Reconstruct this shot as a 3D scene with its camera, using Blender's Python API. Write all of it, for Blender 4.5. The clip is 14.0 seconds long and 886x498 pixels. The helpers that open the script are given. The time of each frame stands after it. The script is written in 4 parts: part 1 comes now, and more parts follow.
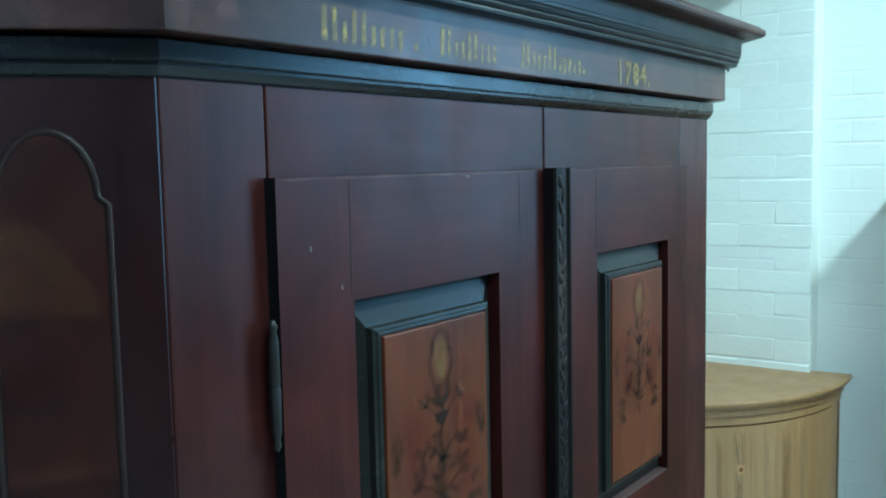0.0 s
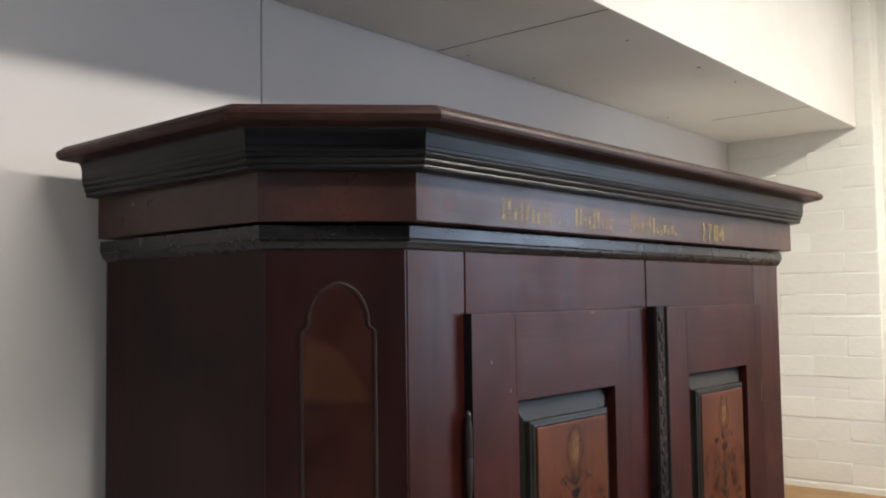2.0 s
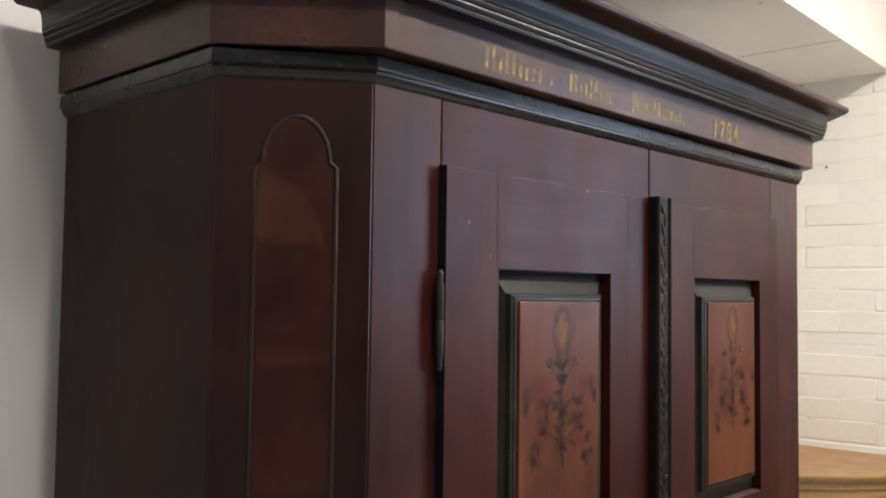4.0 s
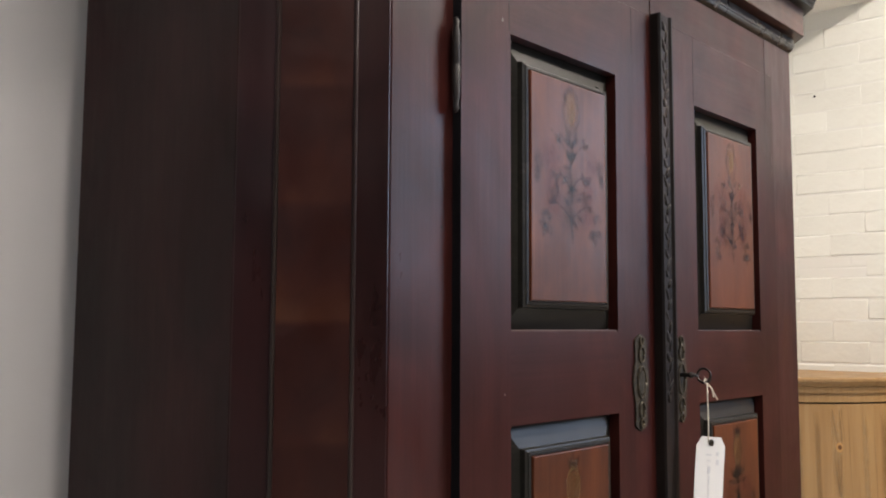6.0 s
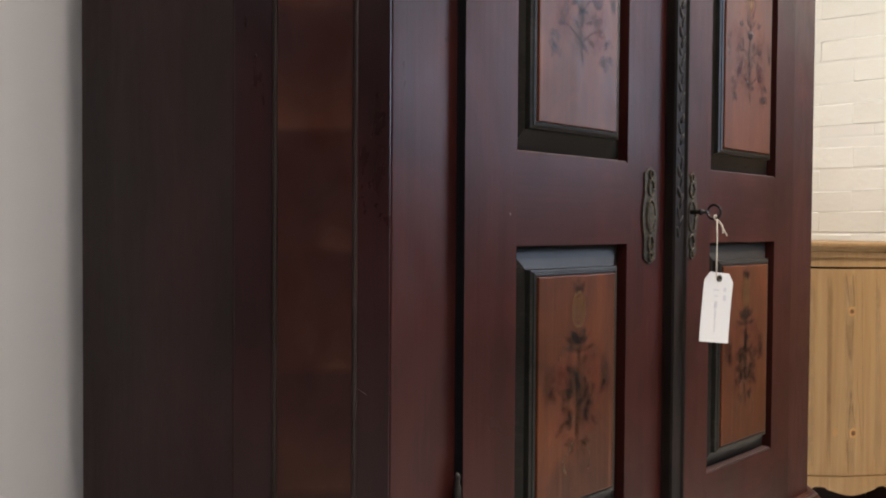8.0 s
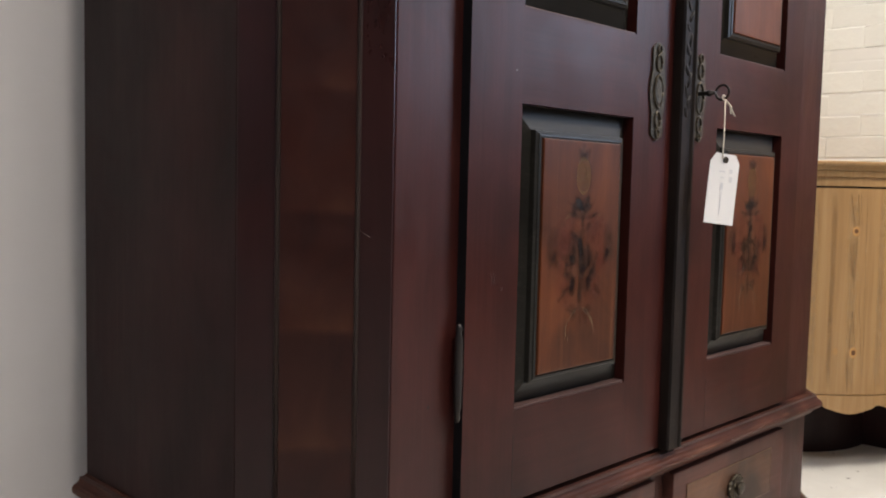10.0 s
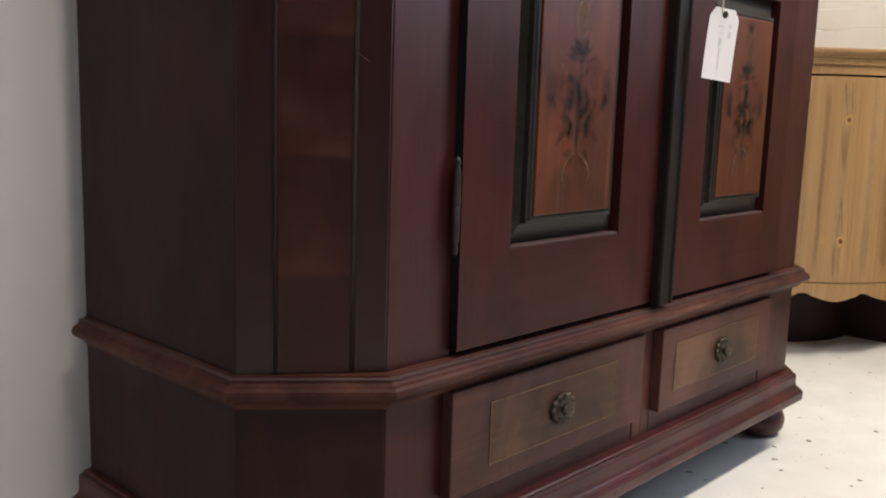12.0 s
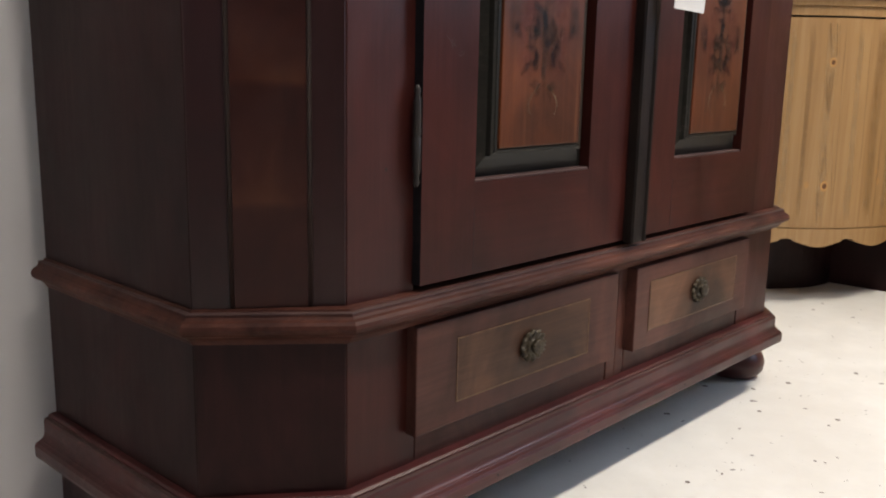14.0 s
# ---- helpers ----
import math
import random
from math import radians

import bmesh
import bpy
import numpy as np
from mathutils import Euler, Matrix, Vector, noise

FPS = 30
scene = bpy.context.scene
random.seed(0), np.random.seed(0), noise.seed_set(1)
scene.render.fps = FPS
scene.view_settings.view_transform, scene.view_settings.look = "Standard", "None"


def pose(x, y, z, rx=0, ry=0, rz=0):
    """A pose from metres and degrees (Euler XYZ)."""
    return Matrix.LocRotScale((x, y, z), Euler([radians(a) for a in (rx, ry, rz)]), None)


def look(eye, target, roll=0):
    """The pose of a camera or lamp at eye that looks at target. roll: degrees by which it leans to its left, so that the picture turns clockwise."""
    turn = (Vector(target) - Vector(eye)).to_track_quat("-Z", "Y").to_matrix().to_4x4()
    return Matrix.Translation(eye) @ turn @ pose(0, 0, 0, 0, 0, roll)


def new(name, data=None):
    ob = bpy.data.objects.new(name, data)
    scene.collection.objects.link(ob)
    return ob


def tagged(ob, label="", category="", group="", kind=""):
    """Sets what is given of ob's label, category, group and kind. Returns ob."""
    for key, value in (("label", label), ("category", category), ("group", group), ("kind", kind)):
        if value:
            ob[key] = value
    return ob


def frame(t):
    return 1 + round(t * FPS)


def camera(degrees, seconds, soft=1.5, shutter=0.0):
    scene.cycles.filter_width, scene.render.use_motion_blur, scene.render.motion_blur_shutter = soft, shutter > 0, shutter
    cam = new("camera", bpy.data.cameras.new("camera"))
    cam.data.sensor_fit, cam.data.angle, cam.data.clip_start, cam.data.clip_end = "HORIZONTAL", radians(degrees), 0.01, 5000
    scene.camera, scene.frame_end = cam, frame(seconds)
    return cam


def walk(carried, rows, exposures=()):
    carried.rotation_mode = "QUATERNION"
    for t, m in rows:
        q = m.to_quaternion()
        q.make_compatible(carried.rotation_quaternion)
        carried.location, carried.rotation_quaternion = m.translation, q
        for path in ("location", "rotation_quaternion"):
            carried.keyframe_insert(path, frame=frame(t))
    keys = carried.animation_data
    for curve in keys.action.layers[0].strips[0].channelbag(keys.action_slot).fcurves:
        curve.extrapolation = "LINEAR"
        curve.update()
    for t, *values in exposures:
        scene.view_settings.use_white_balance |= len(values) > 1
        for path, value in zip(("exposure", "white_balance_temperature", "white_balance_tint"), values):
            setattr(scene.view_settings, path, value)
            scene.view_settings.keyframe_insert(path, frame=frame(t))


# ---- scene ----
cam = camera(52.6, 14.0, soft=2.0)
PATH = [
    (0, (-0.377, -0.652, 1.69), (1.214, 0.546, 1.505), -1.2),
    (0.5, (-0.631, -0.746, 1.72), (0.987, 0.428, 1.639), -1.2),
    (0.8, (-0.719, -0.790, 1.742), (0.872, 0.420, 1.685), -1.4),
    (1, (-0.779, -0.833, 1.722), (0.783, 0.415, 1.723), -1.4),
    (1.5, (-0.819, -0.848, 1.716), (0.696, 0.455, 1.782), -0.7),
    (2, (-0.757, -0.821, 1.703), (0.737, 0.504, 1.814), -0.8),
    (2.2, (-0.721, -0.806, 1.702), (0.767, 0.524, 1.818), -1.0),
    (4.3, (-0.623, -0.797, 1.454), (0.822, 0.582, 1.553), 0.8),
    (4.5, (-0.627, -0.794, 1.405), (0.819, 0.583, 1.51), 0.6),
    (5, (-0.643, -0.787, 1.262), (0.813, 0.576, 1.413), 0.4),
    (5.5, (-0.662, -0.792, 1.176), (0.797, 0.561, 1.377), 0.2),
    (6, (-0.66, -0.787, 1.145), (0.803, 0.565, 1.317), 0.3),
    (6.5, (-0.653, -0.792, 1.119), (0.806, 0.571, 1.237), 0.2),
    (7, (-0.649, -0.798, 1.092), (0.802, 0.577, 1.154), 0.1),
    (7.5, (-0.643, -0.795, 1.065), (0.801, 0.588, 1.077), 0.0),
    (8, (-0.638, -0.794, 1.037), (0.8, 0.594, 0.986), 0.4),
    (8.2, (-0.636, -0.793, 1.027), (0.801, 0.597, 0.95), 0.5),
    (10.3, (-0.638, -0.794, 0.881), (0.794, 0.593, 0.72), 1.5),
    (10.5, (-0.643, -0.791, 0.869), (0.793, 0.589, 0.69), 1.6),
    (11, (-0.644, -0.79, 0.837), (0.799, 0.577, 0.61), 1.6),
    (11.5, (-0.652, -0.79, 0.811), (0.788, 0.574, 0.554), 1.9),
    (12, (-0.656, -0.797, 0.784), (0.784, 0.556, 0.474), 1.8),
    (12.5, (-0.662, -0.805, 0.761), (0.776, 0.54, 0.409), 1.5),
    (13, (-0.673, -0.812, 0.735), (0.771, 0.517, 0.351), 1.7),
    (13.5, (-0.678, -0.823, 0.711), (0.768, 0.491, 0.281), 2.1),
    (13.7, (-0.684, -0.833, 0.692), (0.749, 0.491, 0.251), 2.0),
    (14, (-0.613, -0.815, 0.743), (0.826, 0.517, 0.35), 1.2),
]
EXPOSURES = [(0.0, 0.17, 4250, -25), (0.5, 0.19, 4500, -20), (0.8, 0.22, 5000, -11), (1.5, 0.06, 6300, 6), (2.2, 0.06, 6600, 11), (4.3, 0.27, 6650, 13), (14.0, 0.32, 6650, 13)]
walk(cam, [(t, look(eye, target, roll)) for t, eye, target, roll in PATH], EXPOSURES)

# ---- world and light ----
world = bpy.data.worlds.new("world")
scene.world = world
world.use_nodes = True
wn = world.node_tree
sky = wn.nodes.new("ShaderNodeTexSky")
sky.sky_type, sky.sun_disc, sky.sun_elevation, sky.sun_rotation = "NISHITA", False, radians(35), radians(110)
wn.links.new(sky.outputs[0], wn.nodes["Background"].inputs[0])
wn.nodes["Background"].inputs[1].default_value = 0.1


def area_lamp(name, m, width, height, watts, colour):
    data = bpy.data.lights.new(name, "AREA")
    data.shape, data.size, data.size_y, data.energy, data.color = "RECTANGLE", width, height, watts, colour
    ob = new(name, data)
    ob.matrix_world = m
    return ob


LAMP_W, DAY_W = 30.0, 34.0
area_lamp("ceiling_light_glow", look((-0.08, -1.2, 2.90), (-0.08, -1.2, 0)), 0.9, 0.2, LAMP_W * 1.08, (1.0, 0.94, 0.90))
area_lamp("ceiling_light_glow", look((1.75, -1.2, 2.90), (1.75, -1.2, 0)), 1.2, 0.2, LAMP_W * 2.30, (1.0, 0.93, 0.82))
area_lamp("window_daylight", look((2.74, -2.0, 1.9), (0, -2.0, 1.8)), 1.3, 1.1, DAY_W, (0.55, 0.72, 1.0))
area_lamp("window_daylight", look((-4.56, -2.3, 2.15), (0, -2.3, 2.15)), 1.5, 1.2, DAY_W * 0.55, (0.72, 0.80, 1.0))

# ---- plan ----
FLOOR, BACK, PIER, RECESS, CEILING = 0.03, 0.56, 2.60, 2.725, 2.95
WEST, SOUTH = -4.5, -6.0
# the room stands turned a little against the wardrobe's front
ROOM = Matrix.Translation((0, 0.568, 0)) @ Matrix.Rotation(radians(1.9), 4, "Z") @ Matrix.Translation((0, -BACK, 0))
XSL, XSR, YC, YB = -0.060, 1.4825, 0.1015, 0.50
BL, BR, FY = 0.0845, 1.338, -0.010


def plan_line(e):
    """The carcass in plan, with its front brought forward by e along the mitres."""
    return [(XSL, YB), (XSL, YC), (BL - 0.3466 * e, FY - e), (BR + 0.3466 * e, FY - e), (XSR, YC), (XSR, YB)]


BOARDS = plan_line(0.0)


# ---- materials ----
class Nodes:
    def __init__(self, name):
        self.m = bpy.data.materials.new(name)
        self.m.use_nodes = True
        self.t = self.m.node_tree
        self.b = self.t.nodes["Principled BSDF"]
        self.co = self.t.nodes.new("ShaderNodeTexCoord").outputs["Object"]

    def link(self, a, b):
        self.t.links.new(a, b)

    def noise(self, scale, stretch=(1, 1, 1), detail=4.0, rough=0.55, distort=0.0):
        mp = self.t.nodes.new("ShaderNodeMapping")
        mp.inputs["Scale"].default_value = stretch
        self.link(self.co, mp.inputs[0])
        n = self.t.nodes.new("ShaderNodeTexNoise")
        n.inputs["Scale"].default_value, n.inputs["Detail"].default_value = scale, detail
        n.inputs["Roughness"].default_value, n.inputs["Distortion"].default_value = rough, distort
        self.link(mp.outputs[0], n.inputs["Vector"])
        return n.outputs[0]

    def ramp(self, fac, *stops):
        r = self.t.nodes.new("ShaderNodeValToRGB")
        e = r.color_ramp.elements
        while len(e) < len(stops):
            e.new(0.5)
        for el, (p, c) in zip(e, stops):
            el.position, el.color = p, (*(c if isinstance(c, tuple) else (c, c, c)), 1)
        self.link(fac, r.inputs[0])
        return r.outputs[0]

    def mix(self, fac, a, b, mode="MIX"):
        n = self.t.nodes.new("ShaderNodeMix")
        n.data_type, n.blend_type = "RGBA", mode
        for sock, v in ((n.inputs[0], fac), (n.inputs[6], a), (n.inputs[7], b)):
            if isinstance(v, (int, float)):
                sock.default_value = v
            elif isinstance(v, tuple):
                sock.default_value = (*v, 1)
            else:
                self.link(v, sock)
        return n.outputs[2]

    def math(self, op, a, b):
        n = self.t.nodes.new("ShaderNodeMath")
        n.operation = op
        for sock, v in zip(n.inputs, (a, b)):
            if isinstance(v, (int, float)):
                sock.default_value = v
            else:
                self.link(v, sock)
        return n.outputs[0]

    def bump(self, height, strength, distance):
        n = self.t.nodes.new("ShaderNodeBump")
        n.inputs["Strength"].default_value, n.inputs["Distance"].default_value = strength, distance
        self.link(height, n.inputs["Height"])
        self.link(n.outputs[0], self.b.inputs["Normal"])

    def done(self, colour=None, rough=None, metal=0.0, coat=0.0, spec=0.5):
        for key, v in (("Base Color", colour), ("Roughness", rough)):
            if isinstance(v, tuple):
                self.b.inputs[key].default_value = (*v, 1)
            elif isinstance(v, (int, float)):
                self.b.inputs[key].default_value = v
            elif v is not None:
                self.link(v, self.b.inputs[key])
        self.b.inputs["Metallic"].default_value = metal
        self.b.inputs["Coat Weight"].default_value = coat
        self.b.inputs["Coat Roughness"].default_value = 0.22
        self.b.inputs["Specular IOR Level"].default_value = spec
        return self.m


def wood(name, dark, light, axis="z", rough=(0.3, 0.5), bump=0.25, coat=0.0, wear=0.0, wear_colour=(0.3, 0.2, 0.14), blotch=0.5, spec=0.22):
    """Stained or painted wood with grain along one axis, blotches, and scuffs."""
    n = Nodes(name)
    along = {"x": (0.035, 1, 1), "y": (1, 0.035, 1), "z": (1, 1, 0.035)}[axis]
    fine = n.noise(170, along, 6, 0.65, 0.4)
    broad = n.noise(28, along, 3, 0.5, 1.2)
    blot = n.noise(5.5, (1, 1, 0.7), 5, 0.6, 0.8)
    grain = n.math("ADD", n.math("MULTIPLY", fine, 0.55), n.math("MULTIPLY", broad, 0.45))
    drift = n.noise(1.9, (1, 1, 0.6), 5, 0.62, 0.5)
    figure = n.math("ADD", n.math("MULTIPLY", grain, 0.6), n.math("MULTIPLY", n.math("ADD", blot, drift), 0.2))
    col = n.mix(n.ramp(figure, (0.36, 0.0), (0.64, 1.0)), dark, light)
    tone = n.ramp(blot, (0.3, 1.0 - blotch * 0.55), (0.7, 1.0 + blotch * 0.35))
    col = n.mix(1.0, col, tone, "MULTIPLY")
    if wear:
        rub = n.math("MULTIPLY", n.ramp(n.noise(60, along, 5, 0.7), (0.56, 0.0), (0.74, 1.0)), n.ramp(n.noise(4, (1, 1, 1), 4), (0.45, 0.0), (0.7, 1.0)))
        col = n.mix(n.math("MULTIPLY", rub, wear), col, wear_colour)
    n.bump(grain, bump, 0.0012)
    streak = n.math("ADD", n.math("MULTIPLY", n.noise(60, tuple(0.12 if v < 1 else 1.0 for v in along), 4, 0.6, 0.6), 0.3), n.math("MULTIPLY", n.noise(7, (1, 1, 0.6), 6, 0.65, 0.6), 0.7))
    r = n.ramp(streak, (0.32, rough[0]), (0.66, rough[1]))
    return n.done(col, r, 0.0, coat, spec)


M = {}
M["maroon"] = wood("dark_red_stained_wood", (0.0225, 0.0045, 0.0035), (0.0455, 0.0106, 0.0078), "z", wear=0.4, wear_colour=(0.07, 0.03, 0.024), rough=(0.29, 0.46), bump=0.2, blotch=0.7, spec=0.165)
M["maroon_h"] = wood("dark_red_stained_wood_across", (0.0225, 0.0045, 0.0035), (0.0455, 0.0106, 0.0078), "x", wear=0.4, wear_colour=(0.07, 0.03, 0.024), rough=(0.29, 0.46), bump=0.2, blotch=0.7, spec=0.165)
M["stile"] = wood("glossier_dark_red_stained_wood", (0.0225, 0.0045, 0.0037), (0.0455, 0.0106, 0.0082), "z", wear=0.4, wear_colour=(0.07, 0.03, 0.024), rough=(0.25, 0.50), bump=0.25, blotch=0.7, spec=0.26)
M["side"] = wood("brown_stained_side_boards", (0.0165, 0.0050, 0.0048), (0.0250, 0.0078, 0.0073), "z", (0.36, 0.54), 0.1, 0.0, 0.4, (0.06, 0.03, 0.024), 1.0, spec=0.13)
M["side_h"] = wood("brown_stained_side_boards_across", (0.0120, 0.0040, 0.0040), (0.0200, 0.0065, 0.0062), "y", (0.4, 0.6), 0.2, 0.0, 0.3, (0.06, 0.03, 0.024))
M["corner"] = wood("dark_plum_stained_corner", (0.0140, 0.0036, 0.0034), (0.0235, 0.0062, 0.0056), "z", (0.24, 0.42), 0.12, 0.0, 0.3, (0.07, 0.03, 0.025), 0.7, spec=0.32)
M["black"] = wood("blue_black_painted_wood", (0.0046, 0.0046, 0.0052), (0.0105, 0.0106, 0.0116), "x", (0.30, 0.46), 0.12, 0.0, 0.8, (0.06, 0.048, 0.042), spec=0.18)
M["gloss_black"] = wood("glossy_blue_black_painted_wood", (0.0046, 0.0046, 0.0052), (0.0105, 0.0106, 0.0116), "x", (0.20, 0.34), 0.12, 0.0, 0.8, (0.06, 0.048, 0.042), spec=0.32)
M["strip"] = wood("worn_black_carved_wood", (0.0062, 0.0042, 0.0035), (0.0150, 0.0100, 0.0078), "z", (0.38, 0.60), 0.7, 0.0, 1.0, (0.085, 0.055, 0.038), 0.8, spec=0.14)
M["bevel"] = wood("grey_black_painted_bevel", (0.0105, 0.0098, 0.0082), (0.0215, 0.0200, 0.0165), "x", (0.26, 0.40), 0.15, 0.0, 0.6, (0.08, 0.07, 0.06), spec=0.14)
M["cornice"] = wood("red_brown_worn_cornice", (0.0170, 0.0050, 0.0038), (0.0440, 0.0150, 0.0105), "x", (0.35, 0.55), 0.3, 0.0, 0.8, (0.2, 0.1, 0.07))
M["frieze"] = wood("dark_red_painted_frieze", (0.0210, 0.0085, 0.0070), (0.0640, 0.0245, 0.0165), "x", (0.24, 0.44), 0.25, 0.0, 0.8, (0.15, 0.08, 0.055), 1.0, spec=0.3)
M["waist"] = wood("worn_brown_moulding", (0.0270, 0.0085, 0.0066), (0.0820, 0.0300, 0.0195), "x", (0.4, 0.55), 0.25, 0.0, 0.9, (0.20, 0.09, 0.055), 0.9, spec=0.1)
M["base"] = wood("oxblood_red_painted_plinth", (0.0290, 0.0068, 0.0066), (0.0640, 0.0150, 0.0132), "x", (0.30, 0.48), 0.25, 0.0, 0.7, (0.18, 0.08, 0.065), 0.9, spec=0.3)
M["dusty"] = wood("dusty_rubbed_edge", (0.032, 0.015, 0.013), (0.085, 0.050, 0.043), "x", (0.5, 0.7), 0.3)
M["field"] = wood("orange_brown_painted_field", (0.0500, 0.0125, 0.0044), (0.0960, 0.0275, 0.0085), "z", (0.3, 0.48), 0.2, 0.0, 0.4, (0.3, 0.13, 0.06), 0.9)
M["drawer"] = wood("brown_grained_drawer", (0.0390, 0.0148, 0.0118), (0.0790, 0.0305, 0.0220), "x", (0.34, 0.5), 0.2, 0.0, 0.5, (0.12, 0.05, 0.03), 0.9, spec=0.15)
M["drawer_mid"] = wood("mottled_brown_drawer_field", (0.0540, 0.0245, 0.0148), (0.1120, 0.0545, 0.0305), "x", (0.34, 0.5), 0.2, 0.0, 0.5, (0.15, 0.07, 0.04), 1.2, spec=0.15)
M["bead"] = wood("rubbed_grey_brown_bead", (0.017, 0.0085, 0.0070), (0.034, 0.0195, 0.0160), "z", (0.35, 0.5), 0.2)
M["iron"] = Nodes("dark_iron").done((0.020, 0.016, 0.014), 0.5, 0.5)


def mottled_field():
    """Feathered brown and ochre graining in soft bands, as brushed over the chamfered corner."""
    n = Nodes("feather_grained_corner_field")
    swirl = n.noise(16, (1, 1, 0.6), 6, 0.62, 0.7)
    sep = n.t.nodes.new("ShaderNodeSeparateXYZ")
    n.link(n.co, sep.inputs[0])
    wob = n.math("ADD", sep.outputs[2], n.math("MULTIPLY", n.math("SUBTRACT", n.noise(9, (1, 1, 0.3), 3), 0.5), 0.022))
    saw = n.math("FRACT", n.math("MULTIPLY", n.math("ADD", wob, 0.556), 7.02), 0)
    ridge = n.ramp(saw, (0.0, 1.0), (0.12, 0.75), (0.45, 0.30), (0.93, 0.12), (1.0, 1.0))
    spots = n.ramp(n.noise(5.0, (1, 1, 1), 3, 0.5), (0.36, 0.25), (0.62, 1.0))
    shade = n.math("ADD", n.math("MULTIPLY", n.math("MULTIPLY", ridge, spots), 0.40), n.math("MULTIPLY", swirl, 0.60))
    col = n.ramp(shade, (0.22, (0.0160, 0.0040, 0.0032)), (0.46, (0.0310, 0.0080, 0.0050)), (0.76, (0.060, 0.0205, 0.0092)))
    n.bump(swirl, 0.08, 0.001)
    return n.done(col, n.ramp(n.noise(20), (0.3, 0.30), (0.7, 0.46)), 0, 0, 0.24)


M["mottle"] = mottled_field()


def brass():
    n = Nodes("tarnished_brass")
    f = n.noise(160, (1, 1, 1), 5, 0.7)
    n.bump(f, 0.5, 0.002)
    return n.done(n.ramp(f, (0.35, (0.018, 0.014, 0.010)), (0.62, (0.07, 0.055, 0.034)), (0.8, (0.17, 0.14, 0.095))), 0.45, 0.7)


M["brass"] = brass()


def faded(name, colour, under, keep):
    """Old paint that has worn through to the ground in patches, over the same grain as the wood."""
    n = Nodes(name)
    f = n.ramp(n.noise(95, (1, 1, 0.5), 6, 0.7, 0.5), (0.48 - 0.25 * keep, 0.0), (0.74 - 0.2 * keep, 1.0))
    grain = n.math("ADD", n.math("MULTIPLY", n.noise(170, (1, 1, 0.035), 6, 0.65, 0.4), 0.55), n.math("MULTIPLY", n.noise(28, (1, 1, 0.035), 3, 0.5, 1.2), 0.45))
    n.bump(grain, 0.2, 0.0012)
    r = n.ramp(n.noise(14, (1, 1, 0.3), 4), (0.3, 0.3), (0.7, 0.48))
    return n.done(n.mix(n.math("MULTIPLY", f, 0.85), under, colour), r, 0, 0, 0.25)


def brushed(name, colour, cover, patchy, grained=True):
    """Thin brushed paint: it thins out to nothing at the edge of each stroke, and is rubbed away in patches."""
    n = Nodes(name)
    film = n.t.nodes.new("ShaderNodeAttribute")
    film.attribute_name = "film"
    rub = n.ramp(n.noise(70, (1, 1, 0.6), 6, 0.7, 0.6), (0.62 - patchy * 0.45, 0.15), (0.80 - patchy * 0.2, 1.0))
    grain = n.math("ADD", n.math("MULTIPLY", n.noise(170, (1, 1, 0.035), 6, 0.65, 0.4), 0.55), n.math("MULTIPLY", n.noise(28, (1, 1, 0.035), 3, 0.5, 1.2), 0.45))
    if grained:
        n.bump(grain, 0.2, 0.0012)
    n.link(n.math("MULTIPLY", n.math("MULTIPLY", film.outputs["Fac"], rub), cover), n.b.inputs["Alpha"])
    return n.done(colour, 0.4, 0, 0, 0.25)


GROUND = (0.064, 0.017, 0.006)
M["leaf"] = brushed("faded_dark_green_paint", (0.0125, 0.0095, 0.0070), 0.60, 0.58)
M["bloom"] = brushed("faded_rose_red_paint", (0.095, 0.0105, 0.0085), 0.55, 0.6)
M["smudge"] = brushed("thin_dark_glaze", (0.012, 0.009, 0.007), 0.34, 0.7)
M["tulip"] = brushed("faded_ochre_paint", (0.18, 0.092, 0.030), 0.72, 0.7)
M["spark"] = brushed("pale_ochre_touches", (0.24, 0.15, 0.08), 0.6, 0.6)
M["gilt"] = brushed("faded_yellow_lettering_paint", (0.26, 0.18, 0.05), 0.85, 0.8)
M["inlay"] = faded("faded_yellow_line", (0.15, 0.085, 0.036), (0.05, 0.021, 0.010), 0.45)
M["ochre_patch"] = brushed("faded_ochre_graining", (0.10, 0.044, 0.018), 0.5, 0.6, False)


def pine():
    n = Nodes("waxed_pine")
    rings = n.noise(26, (1, 1, 0.05), 3, 0.5, 2.0)
    fine = n.noise(240, (1, 1, 0.03), 4, 0.6)
    band = n.noise(9, (1, 1, 0.02), 1, 0.4)
    col = n.ramp(n.math("ADD", n.math("MULTIPLY", rings, 0.65), n.math("MULTIPLY", fine, 0.35)), (0.3, (0.250, 0.138, 0.052)), (0.5, (0.305, 0.178, 0.072)), (0.72, (0.355, 0.222, 0.098)))
    col = n.mix(1.0, col, n.ramp(band, (0.35, (0.90, 0.88, 0.84)), (0.6, (1.0, 1.0, 1.0))), "MULTIPLY")
    n.bump(fine, 0.15, 0.001)
    return n.done(col, n.ramp(n.noise(12), (0.3, 0.38), (0.7, 0.55)), 0, 0.05)


